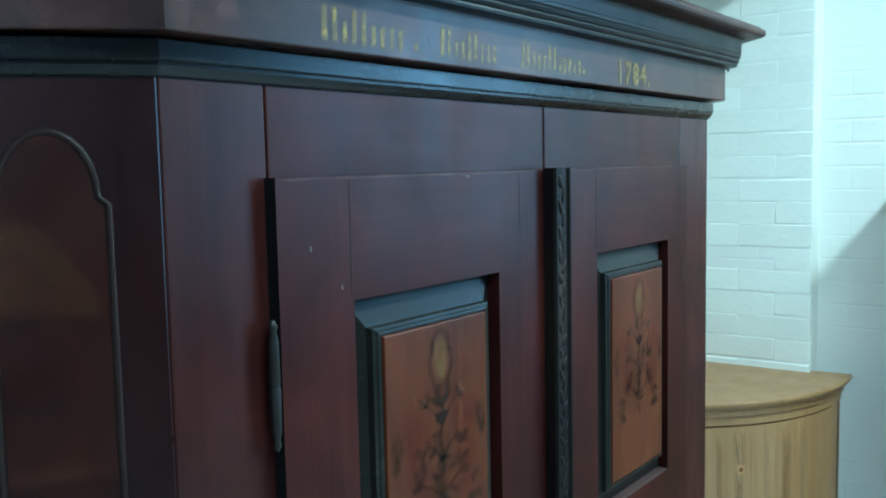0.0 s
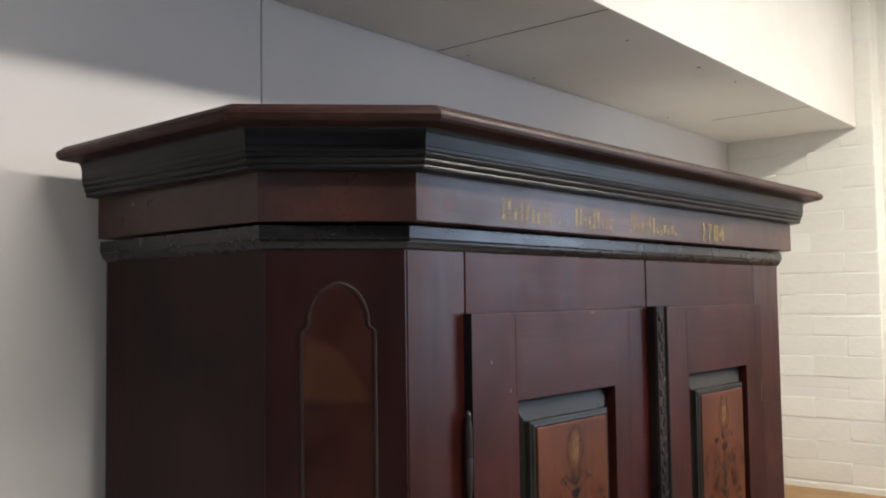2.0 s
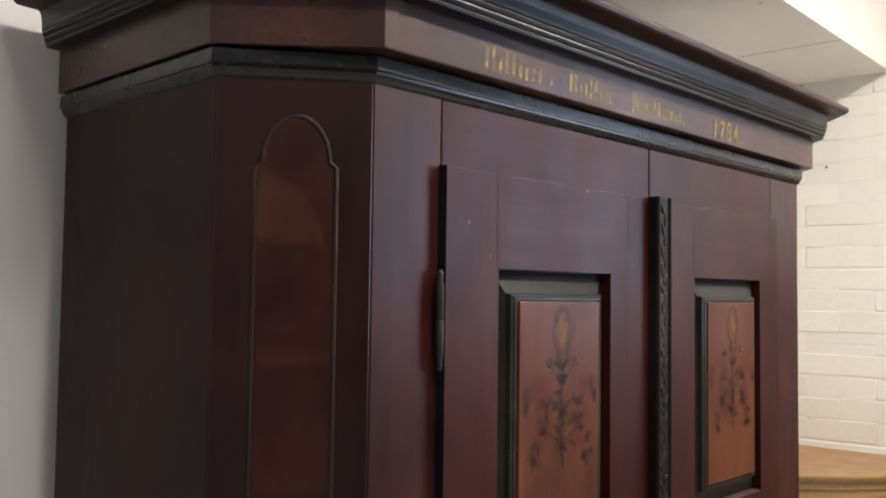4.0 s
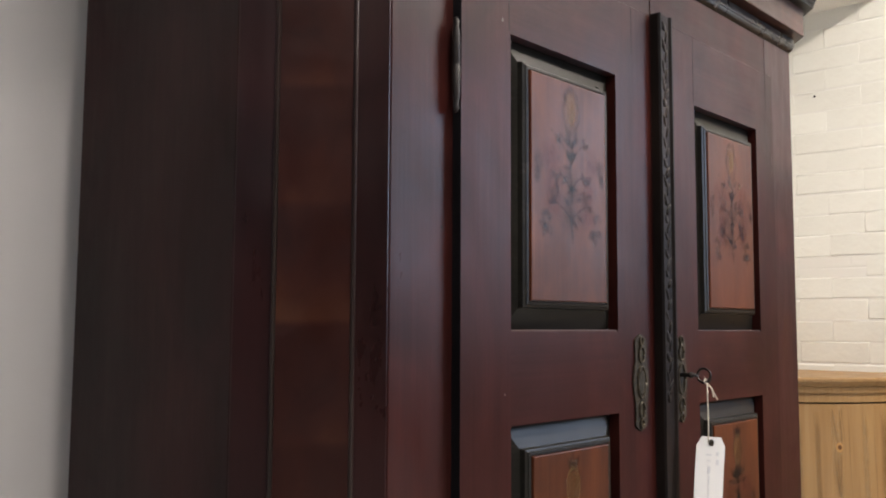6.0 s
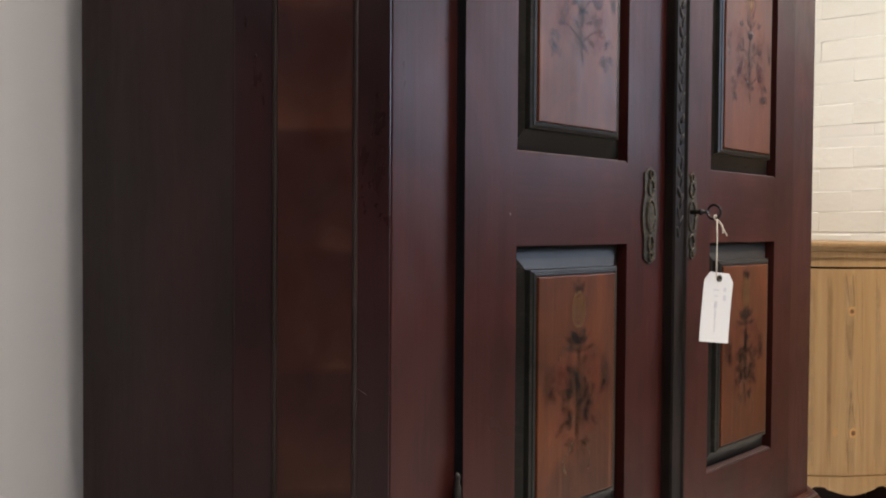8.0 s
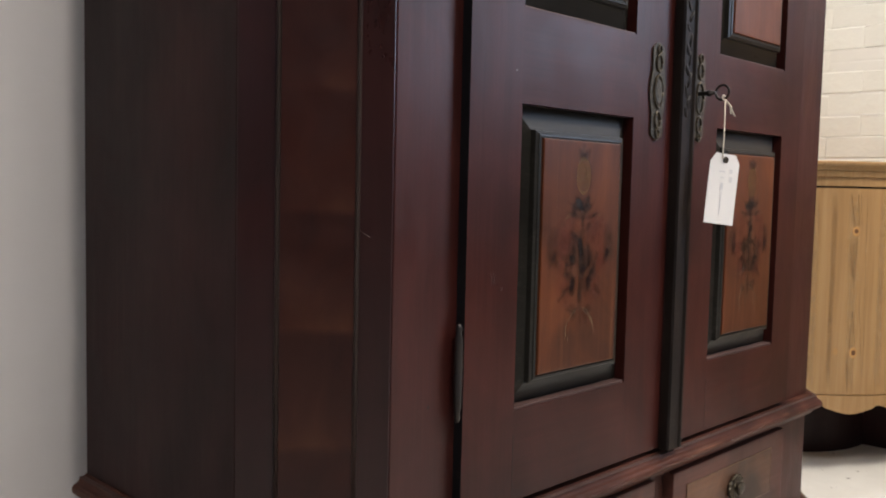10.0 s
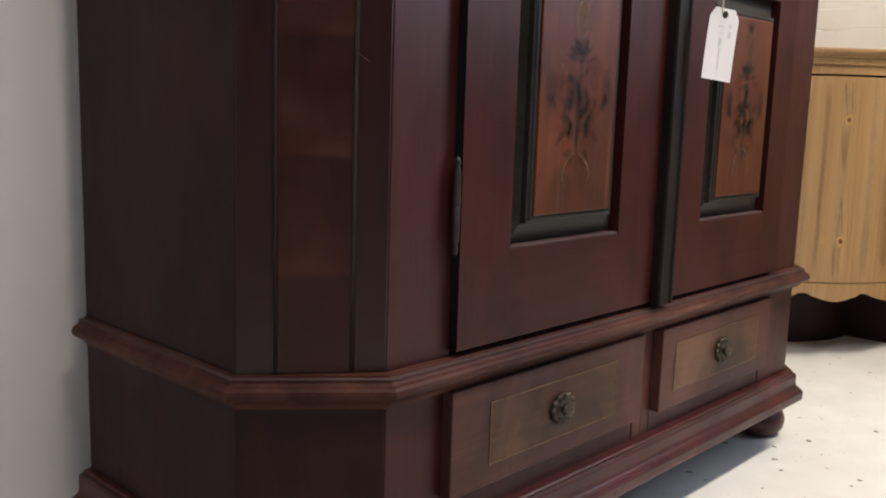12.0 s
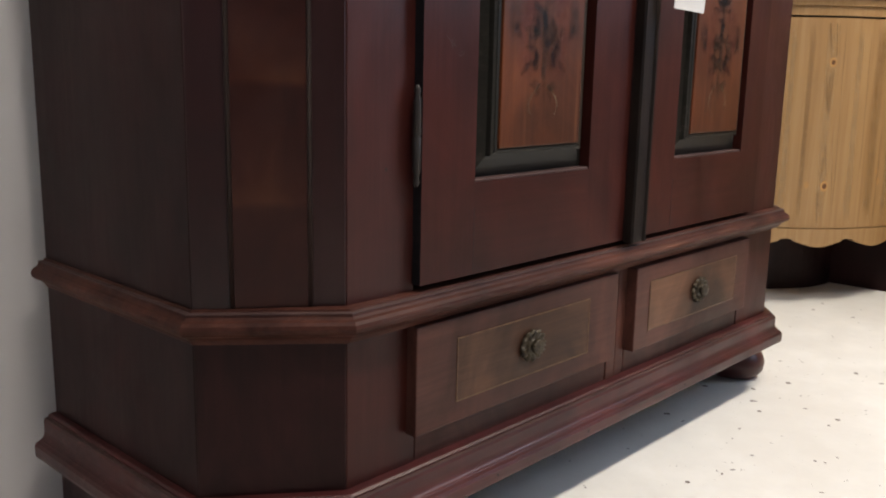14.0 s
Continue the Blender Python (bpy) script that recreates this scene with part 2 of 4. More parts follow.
M["pine"] = pine()
M["knot"] = wood("pine_knot", (0.05, 0.02, 0.008), (0.16, 0.075, 0.03), "z", (0.4, 0.5), 0.2, 0)
M["pine_dark"] = brushed("dark_pine_growth_ring", (0.15, 0.070, 0.025), 0.5, 0.85)
M["pine_mid"] = brushed("brown_pine_heartwood", (0.205, 0.108, 0.044), 0.4, 0.85)
M["pine_pale"] = brushed("pale_pine_sapwood", (0.42, 0.275, 0.135), 0.5, 0.8)
M["knot_ring"] = wood("pine_cathedral_grain", (0.33, 0.18, 0.066), (0.46, 0.26, 0.105), "z", (0.4, 0.5), 0.2, 0)


def plaster(name, base, stain, bump, scale=9):
    n = Nodes(name)
    big = n.noise(1.6, (1, 1, 1), 5, 0.6)
    fine = n.noise(scale * 12, (1, 1, 1), 5, 0.6)
    n.bump(n.math("ADD", n.math("MULTIPLY", n.noise(scale, (1, 1, 1), 5), 0.8), n.math("MULTIPLY", fine, 0.2)), bump, 0.006)
    return n.done(n.mix(n.ramp(big, (0.35, 0.0), (0.75, 1.0)), base, stain), n.ramp(fine, (0.3, 0.5), (0.7, 0.7)))


M["wall"] = plaster("white_painted_board", (0.735, 0.712, 0.688), (0.66, 0.635, 0.61), 0.12)
# colour of walls out of view, set dark so the wood reflects less grey
M["far_wall"] = plaster("dun_unseen_wall", (0.19, 0.155, 0.145), (0.15, 0.12, 0.112), 0.2)
M["soffit"] = plaster("off_white_painted_soffit", (0.72, 0.70, 0.65), (0.60, 0.58, 0.52), 0.2)


def coursed():
    """Limewash thick over brick, so that the courses only just show."""
    n = Nodes("white_limewashed_masonry")
    sep = n.t.nodes.new("ShaderNodeSeparateXYZ")
    n.link(n.co, sep.inputs[0])
    comb = n.t.nodes.new("ShaderNodeCombineXYZ")
    n.link(n.math("ADD", sep.outputs[0], sep.outputs[1]), comb.inputs[0])
    n.link(sep.outputs[2], comb.inputs[1])
    b = n.t.nodes.new("ShaderNodeTexBrick")
    b.inputs["Scale"].default_value = 1.0
    b.inputs["Mortar Size"].default_value, b.inputs["Mortar Smooth"].default_value = 0.006, 1.0
    b.inputs["Brick Width"].default_value, b.inputs["Row Height"].default_value = 0.232, 0.0755
    n.link(comb.outputs[0], b.inputs["Vector"])
    big = n.noise(1.6, (1, 1, 1), 5, 0.6)
    lumps = n.noise(11, (1, 1, 1), 5)
    worn = n.math("MULTIPLY", b.outputs["Fac"], n.ramp(n.noise(3.0), (0.45, 0.0), (0.65, 1.0)))
    n.bump(n.math("SUBTRACT", n.math("MULTIPLY", lumps, 0.7), n.math("MULTIPLY", worn, 0.5)), 0.5, 0.006)
    return n.done(n.mix(n.ramp(big, (0.35, 0.0), (0.75, 1.0)), (0.79, 0.785, 0.74), (0.74, 0.73, 0.675)), 0.6)


M["plaster"] = coursed()


def brick_paint():
    n = Nodes("thick_white_paint_on_brick")
    info = n.t.nodes.new("ShaderNodeObjectInfo")
    big = n.noise(14, (1, 1, 1), 5, 0.6)
    n.bump(n.math("ADD", n.math("MULTIPLY", big, 0.7), n.math("MULTIPLY", n.noise(90), 0.3)), 0.45, 0.006)
    tone = n.ramp(info.outputs["Random"], (0.0, (0.755, 0.75, 0.685)), (1.0, (0.82, 0.82, 0.755)))
    return n.done(n.mix(n.ramp(big, (0.55, 0.0), (0.85, 0.5)), tone, (0.68, 0.66, 0.59)), 0.5)


M["brick"] = brick_paint()


def concrete():
    n = Nodes("white_painted_concrete")
    big = n.noise(1.3, (1, 1, 1), 6, 0.6)
    mid = n.noise(11, (1, 1, 1), 5, 0.65)
    speck = n.ramp(n.noise(46, (1, 1, 1), 2, 0.5), (0.745, 0.0), (0.77, 1.0))
    grit = n.ramp(n.noise(150, (1, 1, 1), 2, 0.5), (0.76, 0.0), (0.79, 1.0))
    chipped = n.math("MAXIMUM", n.math("MULTIPLY", speck, n.ramp(big, (0.4, 0.0), (0.55, 1.0))), n.math("MULTIPLY", grit, 0.7))
    col = n.mix(n.ramp(mid, (0.35, 0.0), (0.7, 1.0)), (0.66, 0.655, 0.61), (0.74, 0.735, 0.69))
    col = n.mix(n.ramp(big, (0.4, 0.0), (0.75, 0.35)), col, (0.55, 0.52, 0.46))
    col = n.mix(chipped, col, (0.10, 0.085, 0.07))
    n.bump(n.math("SUBTRACT", mid, n.math("MULTIPLY", chipped, 0.6)), 0.25, 0.004)
    return n.done(col, n.ramp(mid, (0.3, 0.42), (0.7, 0.62)))


M["floor"] = concrete()
M["grime"] = plaster("brown_grime", (0.16, 0.13, 0.10), (0.09, 0.07, 0.055), 0.2)
M["chip"] = plaster("dark_chipped_floor", (0.12, 0.10, 0.08), (0.17, 0.145, 0.12), 0.2)
M["nick"] = plaster("pale_nick", (0.13, 0.10, 0.088), (0.09, 0.065, 0.055), 0.2)
M["paper"] = Nodes("white_card").done((0.62, 0.61, 0.59), 0.75)
M["print"] = Nodes("pale_grey_print").done((0.50, 0.50, 0.51), 0.75)
M["string"] = Nodes("cream_string").done((0.70, 0.64, 0.52), 0.8)
M["dark"] = Nodes("shadowed_cavity").done((0.012, 0.008, 0.007), 0.8)
M["rubbed"] = brushed("rubbed_pale_corner", (0.16, 0.085, 0.075), 0.6, 0.55)


# ---- mesh helpers ----
def part(name, bm, material, parent=None, label=""):
    me = bpy.data.meshes.new(name)
    bmesh.ops.recalc_face_normals(bm, faces=bm.faces)
    bm.to_mesh(me)
    bm.free()
    ob = new(name, me)
    for m in material if isinstance(material, (list, tuple)) else [material]:
        me.materials.append(M[m])
    ob.parent = parent
    return tagged(ob, label) if label else ob


def thing(name, label, category, at, group="", kind=""):
    ob = new(name)
    ob.empty_display_size = 0.1
    ob.location = at
    bpy.context.view_layer.update()
    return tagged(ob, label, category, group, kind)


def under(ob, parent):
    """Parents a mesh made in world places, and keeps it there."""
    ob.parent = parent
    ob.matrix_parent_inverse = Matrix.Translation(parent.location).inverted() if parent.type == "EMPTY" else Matrix.Identity(4)
    return ob


def box(bm, x0, x1, y0, y1, z0, z1, bevel=0.0, mi=0):
    b = bmesh.new()
    bmesh.ops.create_cube(b, size=1.0)
    for v in b.verts:
        v.co = Vector(((x0, x1)[v.co.x > 0], (y0, y1)[v.co.y > 0], (z0, z1)[v.co.z > 0]))
    if bevel:
        bmesh.ops.bevel(b, geom=b.edges[:], offset=bevel, segments=2, profile=0.6, affect="EDGES")
    return add(bm, b, mi)


def add(bm, b, mi=0, m=None):
    """Copies the bmesh b into bm."""
    verts = {}
    for v in b.verts:
        verts[v] = bm.verts.new(m @ v.co if m else v.co)
    for f in b.faces:
        nf = bm.faces.new([verts[v] for v in f.verts])
        nf.material_index, nf.smooth = mi, f.smooth
    b.free()
    return bm


def board(x0, x1, y0, y1, z0, z1, bevel=0.002):
    return box(bmesh.new(), x0, x1, y0, y1, z0, z1, bevel)


def offset_outline(outline, d):
    pts = [Vector(p) for p in outline]
    norms = []
    for a, b in zip(pts, pts[1:]):
        e = (b - a).normalized()
        norms.append(Vector((e.y, -e.x)))
    res = []
    for i, p in enumerate(pts):
        if i == 0:
            res.append(p + norms[0] * d)
        elif i == len(pts) - 1:
            res.append(p + norms[-1] * d)
        else:
            m = (norms[i - 1] + norms[i]).normalized()
            res.append(p + m * (d / m.dot(norms[i])))
    return res


def moulding(profile, outline=BOARDS, inner=-0.02):
    """A mitred moulding swept round the plan's outline; profile: (outset, height) from below to above."""
    bm = bmesh.new()
    loop = [(inner, profile[0][1])] + list(profile) + [(inner, profile[-1][1])]
    rings = []
    for d, z in loop:
        rings.append([bm.verts.new((p.x, p.y, z)) for p in offset_outline(outline, d)])
    for r0, r1 in zip(rings, rings[1:] + rings[:1]):
        for k in range(len(r0) - 1):
            bm.faces.new((r0[k], r0[k + 1], r1[k + 1], r1[k]))
    for k in (0, -1):
        bm.faces.new([r[k] for r in rings])
    return bm


def arc(cx, cz, r, a0, a1, n=7):
    return [(cx + r * math.cos(radians(a0 + (a1 - a0) * i / n)), cz + r * math.sin(radians(a0 + (a1 - a0) * i / n))) for i in range(n + 1)]


def lathe(profile, centre, axis="z", seg=24):
    """Turns (radius, height) about an axis through centre."""
    bm = bmesh.new()
    rings = []
    for r, h in profile:
        ring = []
        for k in range(seg):
            a = 2 * math.pi * k / seg
            c, s = r * math.cos(a), r * math.sin(a)
            v = {"z": (c, s, h), "y": (c, -h, s)}[axis]
            ring.append(bm.verts.new(Vector(centre) + Vector(v)))
        rings.append(ring)
    for r0, r1 in zip(rings, rings[1:]):
        for k in range(seg):
            bm.faces.new((r0[k], r0[(k + 1) % seg], r1[(k + 1) % seg], r1[k])).smooth = True
    bm.faces.new(rings[0])
    bm.faces.new(rings[-1])
    return bm


def tube(points, radius, seg=8):
    bm = bmesh.new()
    pts = [Vector(p) for p in points]
    rings = []
    for i, p in enumerate(pts):
        d = (pts[min(i + 1, len(pts) - 1)] - pts[max(i - 1, 0)]).normalized()
        u = d.cross(Vector((0.31, 0.27, 0.91))).normalized()
        w = d.cross(u)
        rr = radius[i] if isinstance(radius, (list, tuple)) else radius
        rings.append([bm.verts.new(p + (u * math.cos(2 * math.pi * k / seg) + w * math.sin(2 * math.pi * k / seg)) * rr) for k in range(seg)])
    for r0, r1 in zip(rings, rings[1:]):
        for k in range(seg):
            bm.faces.new((r0[k], r0[(k + 1) % seg], r1[(k + 1) % seg], r1[k])).smooth = True
    bm.faces.new(rings[0])
    bm.faces.new(rings[-1])
    return bm


def slab(points, y, thick=0.0008, bm=None, jitter=0.0):
    """A thin layer of paint: a polygon in x and z, standing out towards -y."""
    bm = bm or bmesh.new()
    pts = [(x + random.uniform(-jitter, jitter), z + random.uniform(-jitter, jitter)) for x, z in points]
    f0 = [bm.verts.new((x, y, z)) for x, z in pts]
    f1 = [bm.verts.new((x, y - thick, z)) for x, z in pts]
    bm.faces.new(f1)
    for k in range(len(pts)):
        j = (k + 1) % len(pts)
        bm.faces.new((f0[k], f0[j], f1[j], f1[k]))
    return bm


def stroke(points, y, bm=None, jitter=0.0, soft=0.4):
    """A brush stroke on a face: a flat film of paint in x and z whose cover fades to nothing at its rim."""
    bm = bm or bmesh.new()
    film = bm.verts.layers.float.get("film") or bm.verts.layers.float.new("film")
    pts = [(x + random.uniform(-jitter, jitter), z + random.uniform(-jitter, jitter)) for x, z in points]
    cx, cz = sum(p[0] for p in pts) / len(pts), sum(p[1] for p in pts) / len(pts)
    rings = []
    for scale, cover in ((1.18, 0.0), (1.0 - soft, 1.0)):
        ring = []
        for x, z in pts:
            v = bm.verts.new((cx + (x - cx) * scale, y, cz + (z - cz) * scale))
            v[film] = cover
            ring.append(v)
        rings.append(ring)
    for k in range(len(pts)):
        q = (k + 1) % len(pts)
        bm.faces.new((rings[0][k], rings[0][q], rings[1][q], rings[1][k]))
    bm.faces.new(rings[1])
    return bm


def ribbon(points, widths, y, bm=None):
    """A long brush stroke along a line, faded at both sides."""
    bm = bm or bmesh.new()
    film = bm.verts.layers.float.get("film") or bm.verts.layers.float.new("film")
    rows = []
    for k, ((x, z), w) in enumerate(zip(points, widths)):
        xa, za = points[max(k - 1, 0)]
        xb, zb = points[min(k + 1, len(points) - 1)]
        d = math.hypot(xb - xa, zb - za) or 1.0
        nx, nz = -(zb - za) / d, (xb - xa) / d
        row = []
        for u, cover in ((-1.5, 0.0), (-0.5, 1.0), (0.5, 1.0), (1.5, 0.0)):
            v = bm.verts.new((x + nx * w * u, y, z + nz * w * u))
            v[film] = cover if 0 < k < len(points) - 1 else 0.0
            row.append(v)
        rows.append(row)
    for a, b in zip(rows, rows[1:]):
        for k in range(3):
            bm.faces.new((a[k], a[k + 1], b[k + 1], b[k]))
    return bm


def oval(cx, cz, rx, rz, tilt=0.0, n=12):
    t = radians(tilt)
    out = []
    for k in range(n):
        a = 2 * math.pi * k / n
        u, v = rx * math.cos(a), rz * math.sin(a)
        out.append((cx + u * math.cos(t) - v * math.sin(t), cz + u * math.sin(t) + v * math.cos(t)))
    return out


def leaf(cx, cz, length, width, tilt):
    """A pointed leaf that starts at (cx, cz)."""
    t = radians(tilt)
    out = []
    for u, v in ((0, 0), (0.25, 0.8), (0.55, 1), (0.8, 0.6), (1, 0), (0.8, -0.55), (0.5, -0.9), (0.2, -0.7)):
        a, b = u * length, v * width / 2
        out.append((cx + a * math.cos(t) - b * math.sin(t), cz + a * math.sin(t) + b * math.cos(t)))
    return out


# ---- the room ----
def structure(name, bm, material, label, category):
    bm.transform(ROOM)
    return tagged(part(name, bm, material), label, category, kind="structure")


structure("floor", board(WEST - 0.3, RECESS + 1.5, SOUTH - 0.3, BACK + 0.3, FLOOR - 0.2, FLOOR, 0), "floor", "white painted concrete floor with dark chips and specks", "floor")
structure("ceiling", board(WEST - 0.3, RECESS + 0.3, SOUTH - 0.3, BACK + 0.3, CEILING, CEILING + 0.15, 0), "wall", "plain white ceiling", "ceiling")
SEAM = 0.297
bm = board(WEST, SEAM - 0.0015, BACK, BACK + 0.15, FLOOR, CEILING, 0.002)
box(bm, SEAM + 0.0015, PIER + 0.3, BACK, BACK + 0.15, FLOOR, CEILING, 0.002)
structure("wall_back", bm, "wall", "white painted boarded wall with one upright joint", "wall")
# unseen west and south walls, kept dark to hold back bounce and sheen
bm = board(WEST - 0.15, WEST, SOUTH, -3.1, FLOOR, CEILING, 0)
box(bm, WEST - 0.15, WEST, -1.5, BACK + 0.15, FLOOR, CEILING)
box(bm, WEST - 0.15, WEST, -3.1, -1.5, FLOOR, 1.5)
box(bm, WEST - 0.15, WEST, -3.1, -1.5, 2.8, CEILING)
structure("wall_west", bm, "far_wall", "unseen wall round a window, kept dark dun to dim reflections", "wall")
structure("wall_south", board(WEST, RECESS, SOUTH - 0.15, SOUTH, FLOOR, CEILING, 0), "far_wall", "unseen wall kept dark dun to dim reflections", "wall")
PIER_Y = 0.03
pier = structure("wall_pier", board(PIER + 0.0010, RECESS + 0.1, PIER_Y + 0.004, BACK, FLOOR, CEILING, 0), "plaster", "white painted brick pier in the corner", "wall")
WY0, WY1, WZ0, WZ1 = -2.7, -1.3, 1.3, 2.5
structure("wall_east", board(RECESS, RECESS + 0.2, -1.0, PIER_Y + 0.1, FLOOR, CEILING, 0), "plaster", "white limewashed masonry wall with faint courses", "wall")
# unseen stretch of the east wall, darkened to keep its reflection off the doors
bm = board(RECESS, RECESS + 0.2, WY1, -1.0, FLOOR, CEILING, 0)
box(bm, RECESS, RECESS + 0.2, SOUTH, WY0, FLOOR, CEILING)
box(bm, RECESS, RECESS + 0.2, WY0, WY1, FLOOR, WZ0)
box(bm, RECESS, RECESS + 0.2, WY0, WY1, WZ1, CEILING)
structure("wall_window", bm, "far_wall", "unseen wall round a window, kept dark dun to dim reflections", "wall")
SOF_Y, SOF_Z = 0.074, 2.295
bm = board(WEST, PIER - 0.002, SOF_Y + 0.012, BACK - 0.002, SOF_Z, CEILING, 0.002)
structure("boxed_beam", bm, "soffit", "off-white boxed-in beam along the top of the wall", "trim")

for x in (0.82, 2.10):
    zs = SOF_Z - 0.0006
    structure("soffit_joint", board(x - 0.0015, x + 0.0015, SOF_Y + 0.015, BACK - 0.15 if x > 1 else BACK - 0.01, zs, zs + 0.004, 0), "grime", "dark joint between the soffit boards", "trim")
for x, y, r in ((1.05, 0.17, 0.004), (1.40, 0.15, 0.006), (0.9, 0.52, 0.004), (1.2, 0.53, 0.003), (1.62, 0.14, 0.004), (1.95, 0.5, 0.003)):
    zs = SOF_Z
    dent = tagged(part("paint_dent", lathe([(r, 0.0), (r * 0.6, -0.001)], ROOM @ Vector((x, y, zs - 0.0002)), "z", 7), "grime"), "small dark chip in the soffit paint", "paint chip", "chips in the soffit paint")

# ---- the wardrobe ----
wardrobe = thing("wardrobe", "dark red painted two-door wardrobe with chamfered corners and floral panels", "wardrobe", (0.745, 0.25, FLOOR))


def wp(name, bm, material, label="", parent=None):
    ob = part(name, bm, material, None, label)
    return under(ob, parent or wardrobe)


Z_BASE0, Z_BASE1, Z_WAIST0, Z_WAIST1, Z_FR0 = 0.149, 0.2155, 0.413, 0.457, 1.805


def slanted(p0, p1, z0, z1, thick=0.022, inset=0.0, bevel=0.0015):
    """An upright board between two plan points, with its outer face on the line."""
    a, b = Vector(p0), Vector(p1)
    e = (b - a).normalized()
    nrm = Vector((-e.y, e.x))
    bm = bmesh.new()
    pts = [a + nrm * inset, b + nrm * inset, b + nrm * (inset + thick), a + nrm * (inset + thick)]
    lo = [bm.verts.new((p.x, p.y, z0)) for p in pts]
    hi = [bm.verts.new((p.x, p.y, z1)) for p in pts]
    bm.faces.new(lo[::-1])
    bm.faces.new(hi)
    for k in range(4):
        bm.faces.new((lo[k], lo[(k + 1) % 4], hi[(k + 1) % 4], hi[k]))
    bmesh.ops.bevel(bm, geom=bm.edges[:], offset=bevel, segments=1, affect="EDGES")
    return bm


for z0, z1 in ((Z_BASE1 - 0.01, Z_WAIST0 + 0.01), (Z_WAIST1 - 0.01, Z_FR0 - 0.01)):
    bm = slanted(BOARDS[0], BOARDS[1], z0, z1)
    wp("side_panel", bm, "side", "dark brown side board")
    wp("side_panel", slanted(BOARDS[4], BOARDS[5], z0, z1), "side")
    wp("back_board", board(XSL + 0.023, XSR - 0.023, YB - 0.015, YB, z0, z1), "side")
CH_L = wp("corner_panel", slanted(BOARDS[1], BOARDS[2], Z_WAIST1 - 0.01, Z_FR0 - 0.01), "corner", "chamfered corner board")
CH_R = wp("corner_panel", slanted(BOARDS[3], BOARDS[4], Z_WAIST1 - 0.01, Z_FR0 - 0.01), "corner")
wp("corner_panel", slanted(BOARDS[1], BOARDS[2], Z_BASE1 - 0.01, Z_WAIST0 + 0.01), "side")
wp("corner_panel", slanted(BOARDS[3], BOARDS[4], Z_BASE1 - 0.01, Z_WAIST0 + 0.01), "side")
STILE = 0.117
wp("stile", board(BL + 0.001, BL + STILE, FY, 0.03, Z_WAIST1 - 0.01, Z_FR0 - 0.01), "stile")
wp("stile", board(1.199, BR - 0.001, FY, 0.03, Z_WAIST1 - 0.01, Z_FR0 - 0.01), "stile")
wp("top_rail", board(BL + STILE + 0.002, 0.713, FY + 0.0005, 0.03, 1.64, Z_FR0 - 0.01), "maroon_h")
wp("top_rail", board(0.7155, 1.1985, FY + 0.0003, 0.03, 1.64, Z_FR0 - 0.01), "maroon_h")
wp("top_board", board(XSL + 0.03, XSR - 0.03, 0.12, YB - 0.02, Z_FR0, Z_FR0 + 0.02), "side")
wp("shelf", board(XSL + 0.03, XSR - 0.03, 0.12, YB - 0.02, Z_WAIST0 + 0.01, Z_WAIST1 - 0.02), "side")
wp("lower_stile", board(BL + 0.001, 0.207, FY, 0.025, Z_BASE1 - 0.01, Z_WAIST0 + 0.01), "maroon")
wp("lower_stile", board(1.190, BR - 0.001, FY, 0.025, Z_BASE1 - 0.01, Z_WAIST0 + 0.01), "maroon")
wp("lower_stile", board(0.681, 0.708, FY, 0.025, Z_BASE1 - 0.01, Z_WAIST0 + 0.01), "drawer")
wp("lower_stile", board(0.7095, 0.7365, FY + 0.0006, 0.025, Z_BASE1 - 0.01, Z_WAIST0 + 0.01), "drawer")
wp("lower_rail", board(0.209, 0.679, FY + 0.001, 0.025, Z_BASE1 - 0.01, 0.27), "drawer")
wp("lower_rail", board(0.7385, 1.188, FY + 0.001, 0.025, Z_BASE1 - 0.01, 0.27), "drawer")
wp("bottom_board", board(XSL + 0.03, XSR - 0.03, 0.12, YB - 0.02, Z_BASE0 + 0.01, Z_BASE1 - 0.01), "side")

wp("base_moulding", moulding([(0.028, 0.149), (0.0345, 0.152), (0.0355, 0.157), (0.0355, 0.170), (0.033, 0.1745), (0.0275, 0.1765)] + [(0.0195 + 0.008 * (1 - math.sin(radians(a))), 0.1895 - 0.012 * math.cos(radians(a))) for a in (5, 25, 45, 65, 85)] + [(0.0195, 0.205), (0.018, 0.2085), (0.0125, 0.2095), (0.0125, 0.2125), (0.009, 0.2150), (0.003, 0.2155)], plan_line(0.005)), "base", "oxblood red moulded plinth")
wp("waist_moulding", moulding([(0.001, 0.413), (0.004, 0.4185), (0.009, 0.4235)] + [(0.0105 + 0.0125 * math.cos(radians(a)), 0.4365 + 0.0105 * math.sin(radians(a))) for a in (-75, -50, -25, 0, 25, 50, 75)] + [(0.0115, 0.4495), (0.0105, 0.4525), (0.0035, 0.4535), (0.0025, 0.4565), (-0.004, 0.4575)], plan_line(0.010)), "waist", "worn brown rounded waist moulding")
wp("worn_bead", moulding([(0.0092, 0.4519), (0.0116, 0.4527), (0.0112, 0.4538), (0.0092, 0.4541)], plan_line(0.010), 0.002), "dusty", "pale rubbed bead along the waist moulding")
wp("worn_bead", moulding([(0.0150, 0.2082), (0.0184, 0.2088), (0.0180, 0.2098), (0.0150, 0.2102)], plan_line(0.005), 0.004), "dusty", "pale rubbed bead along the plinth")
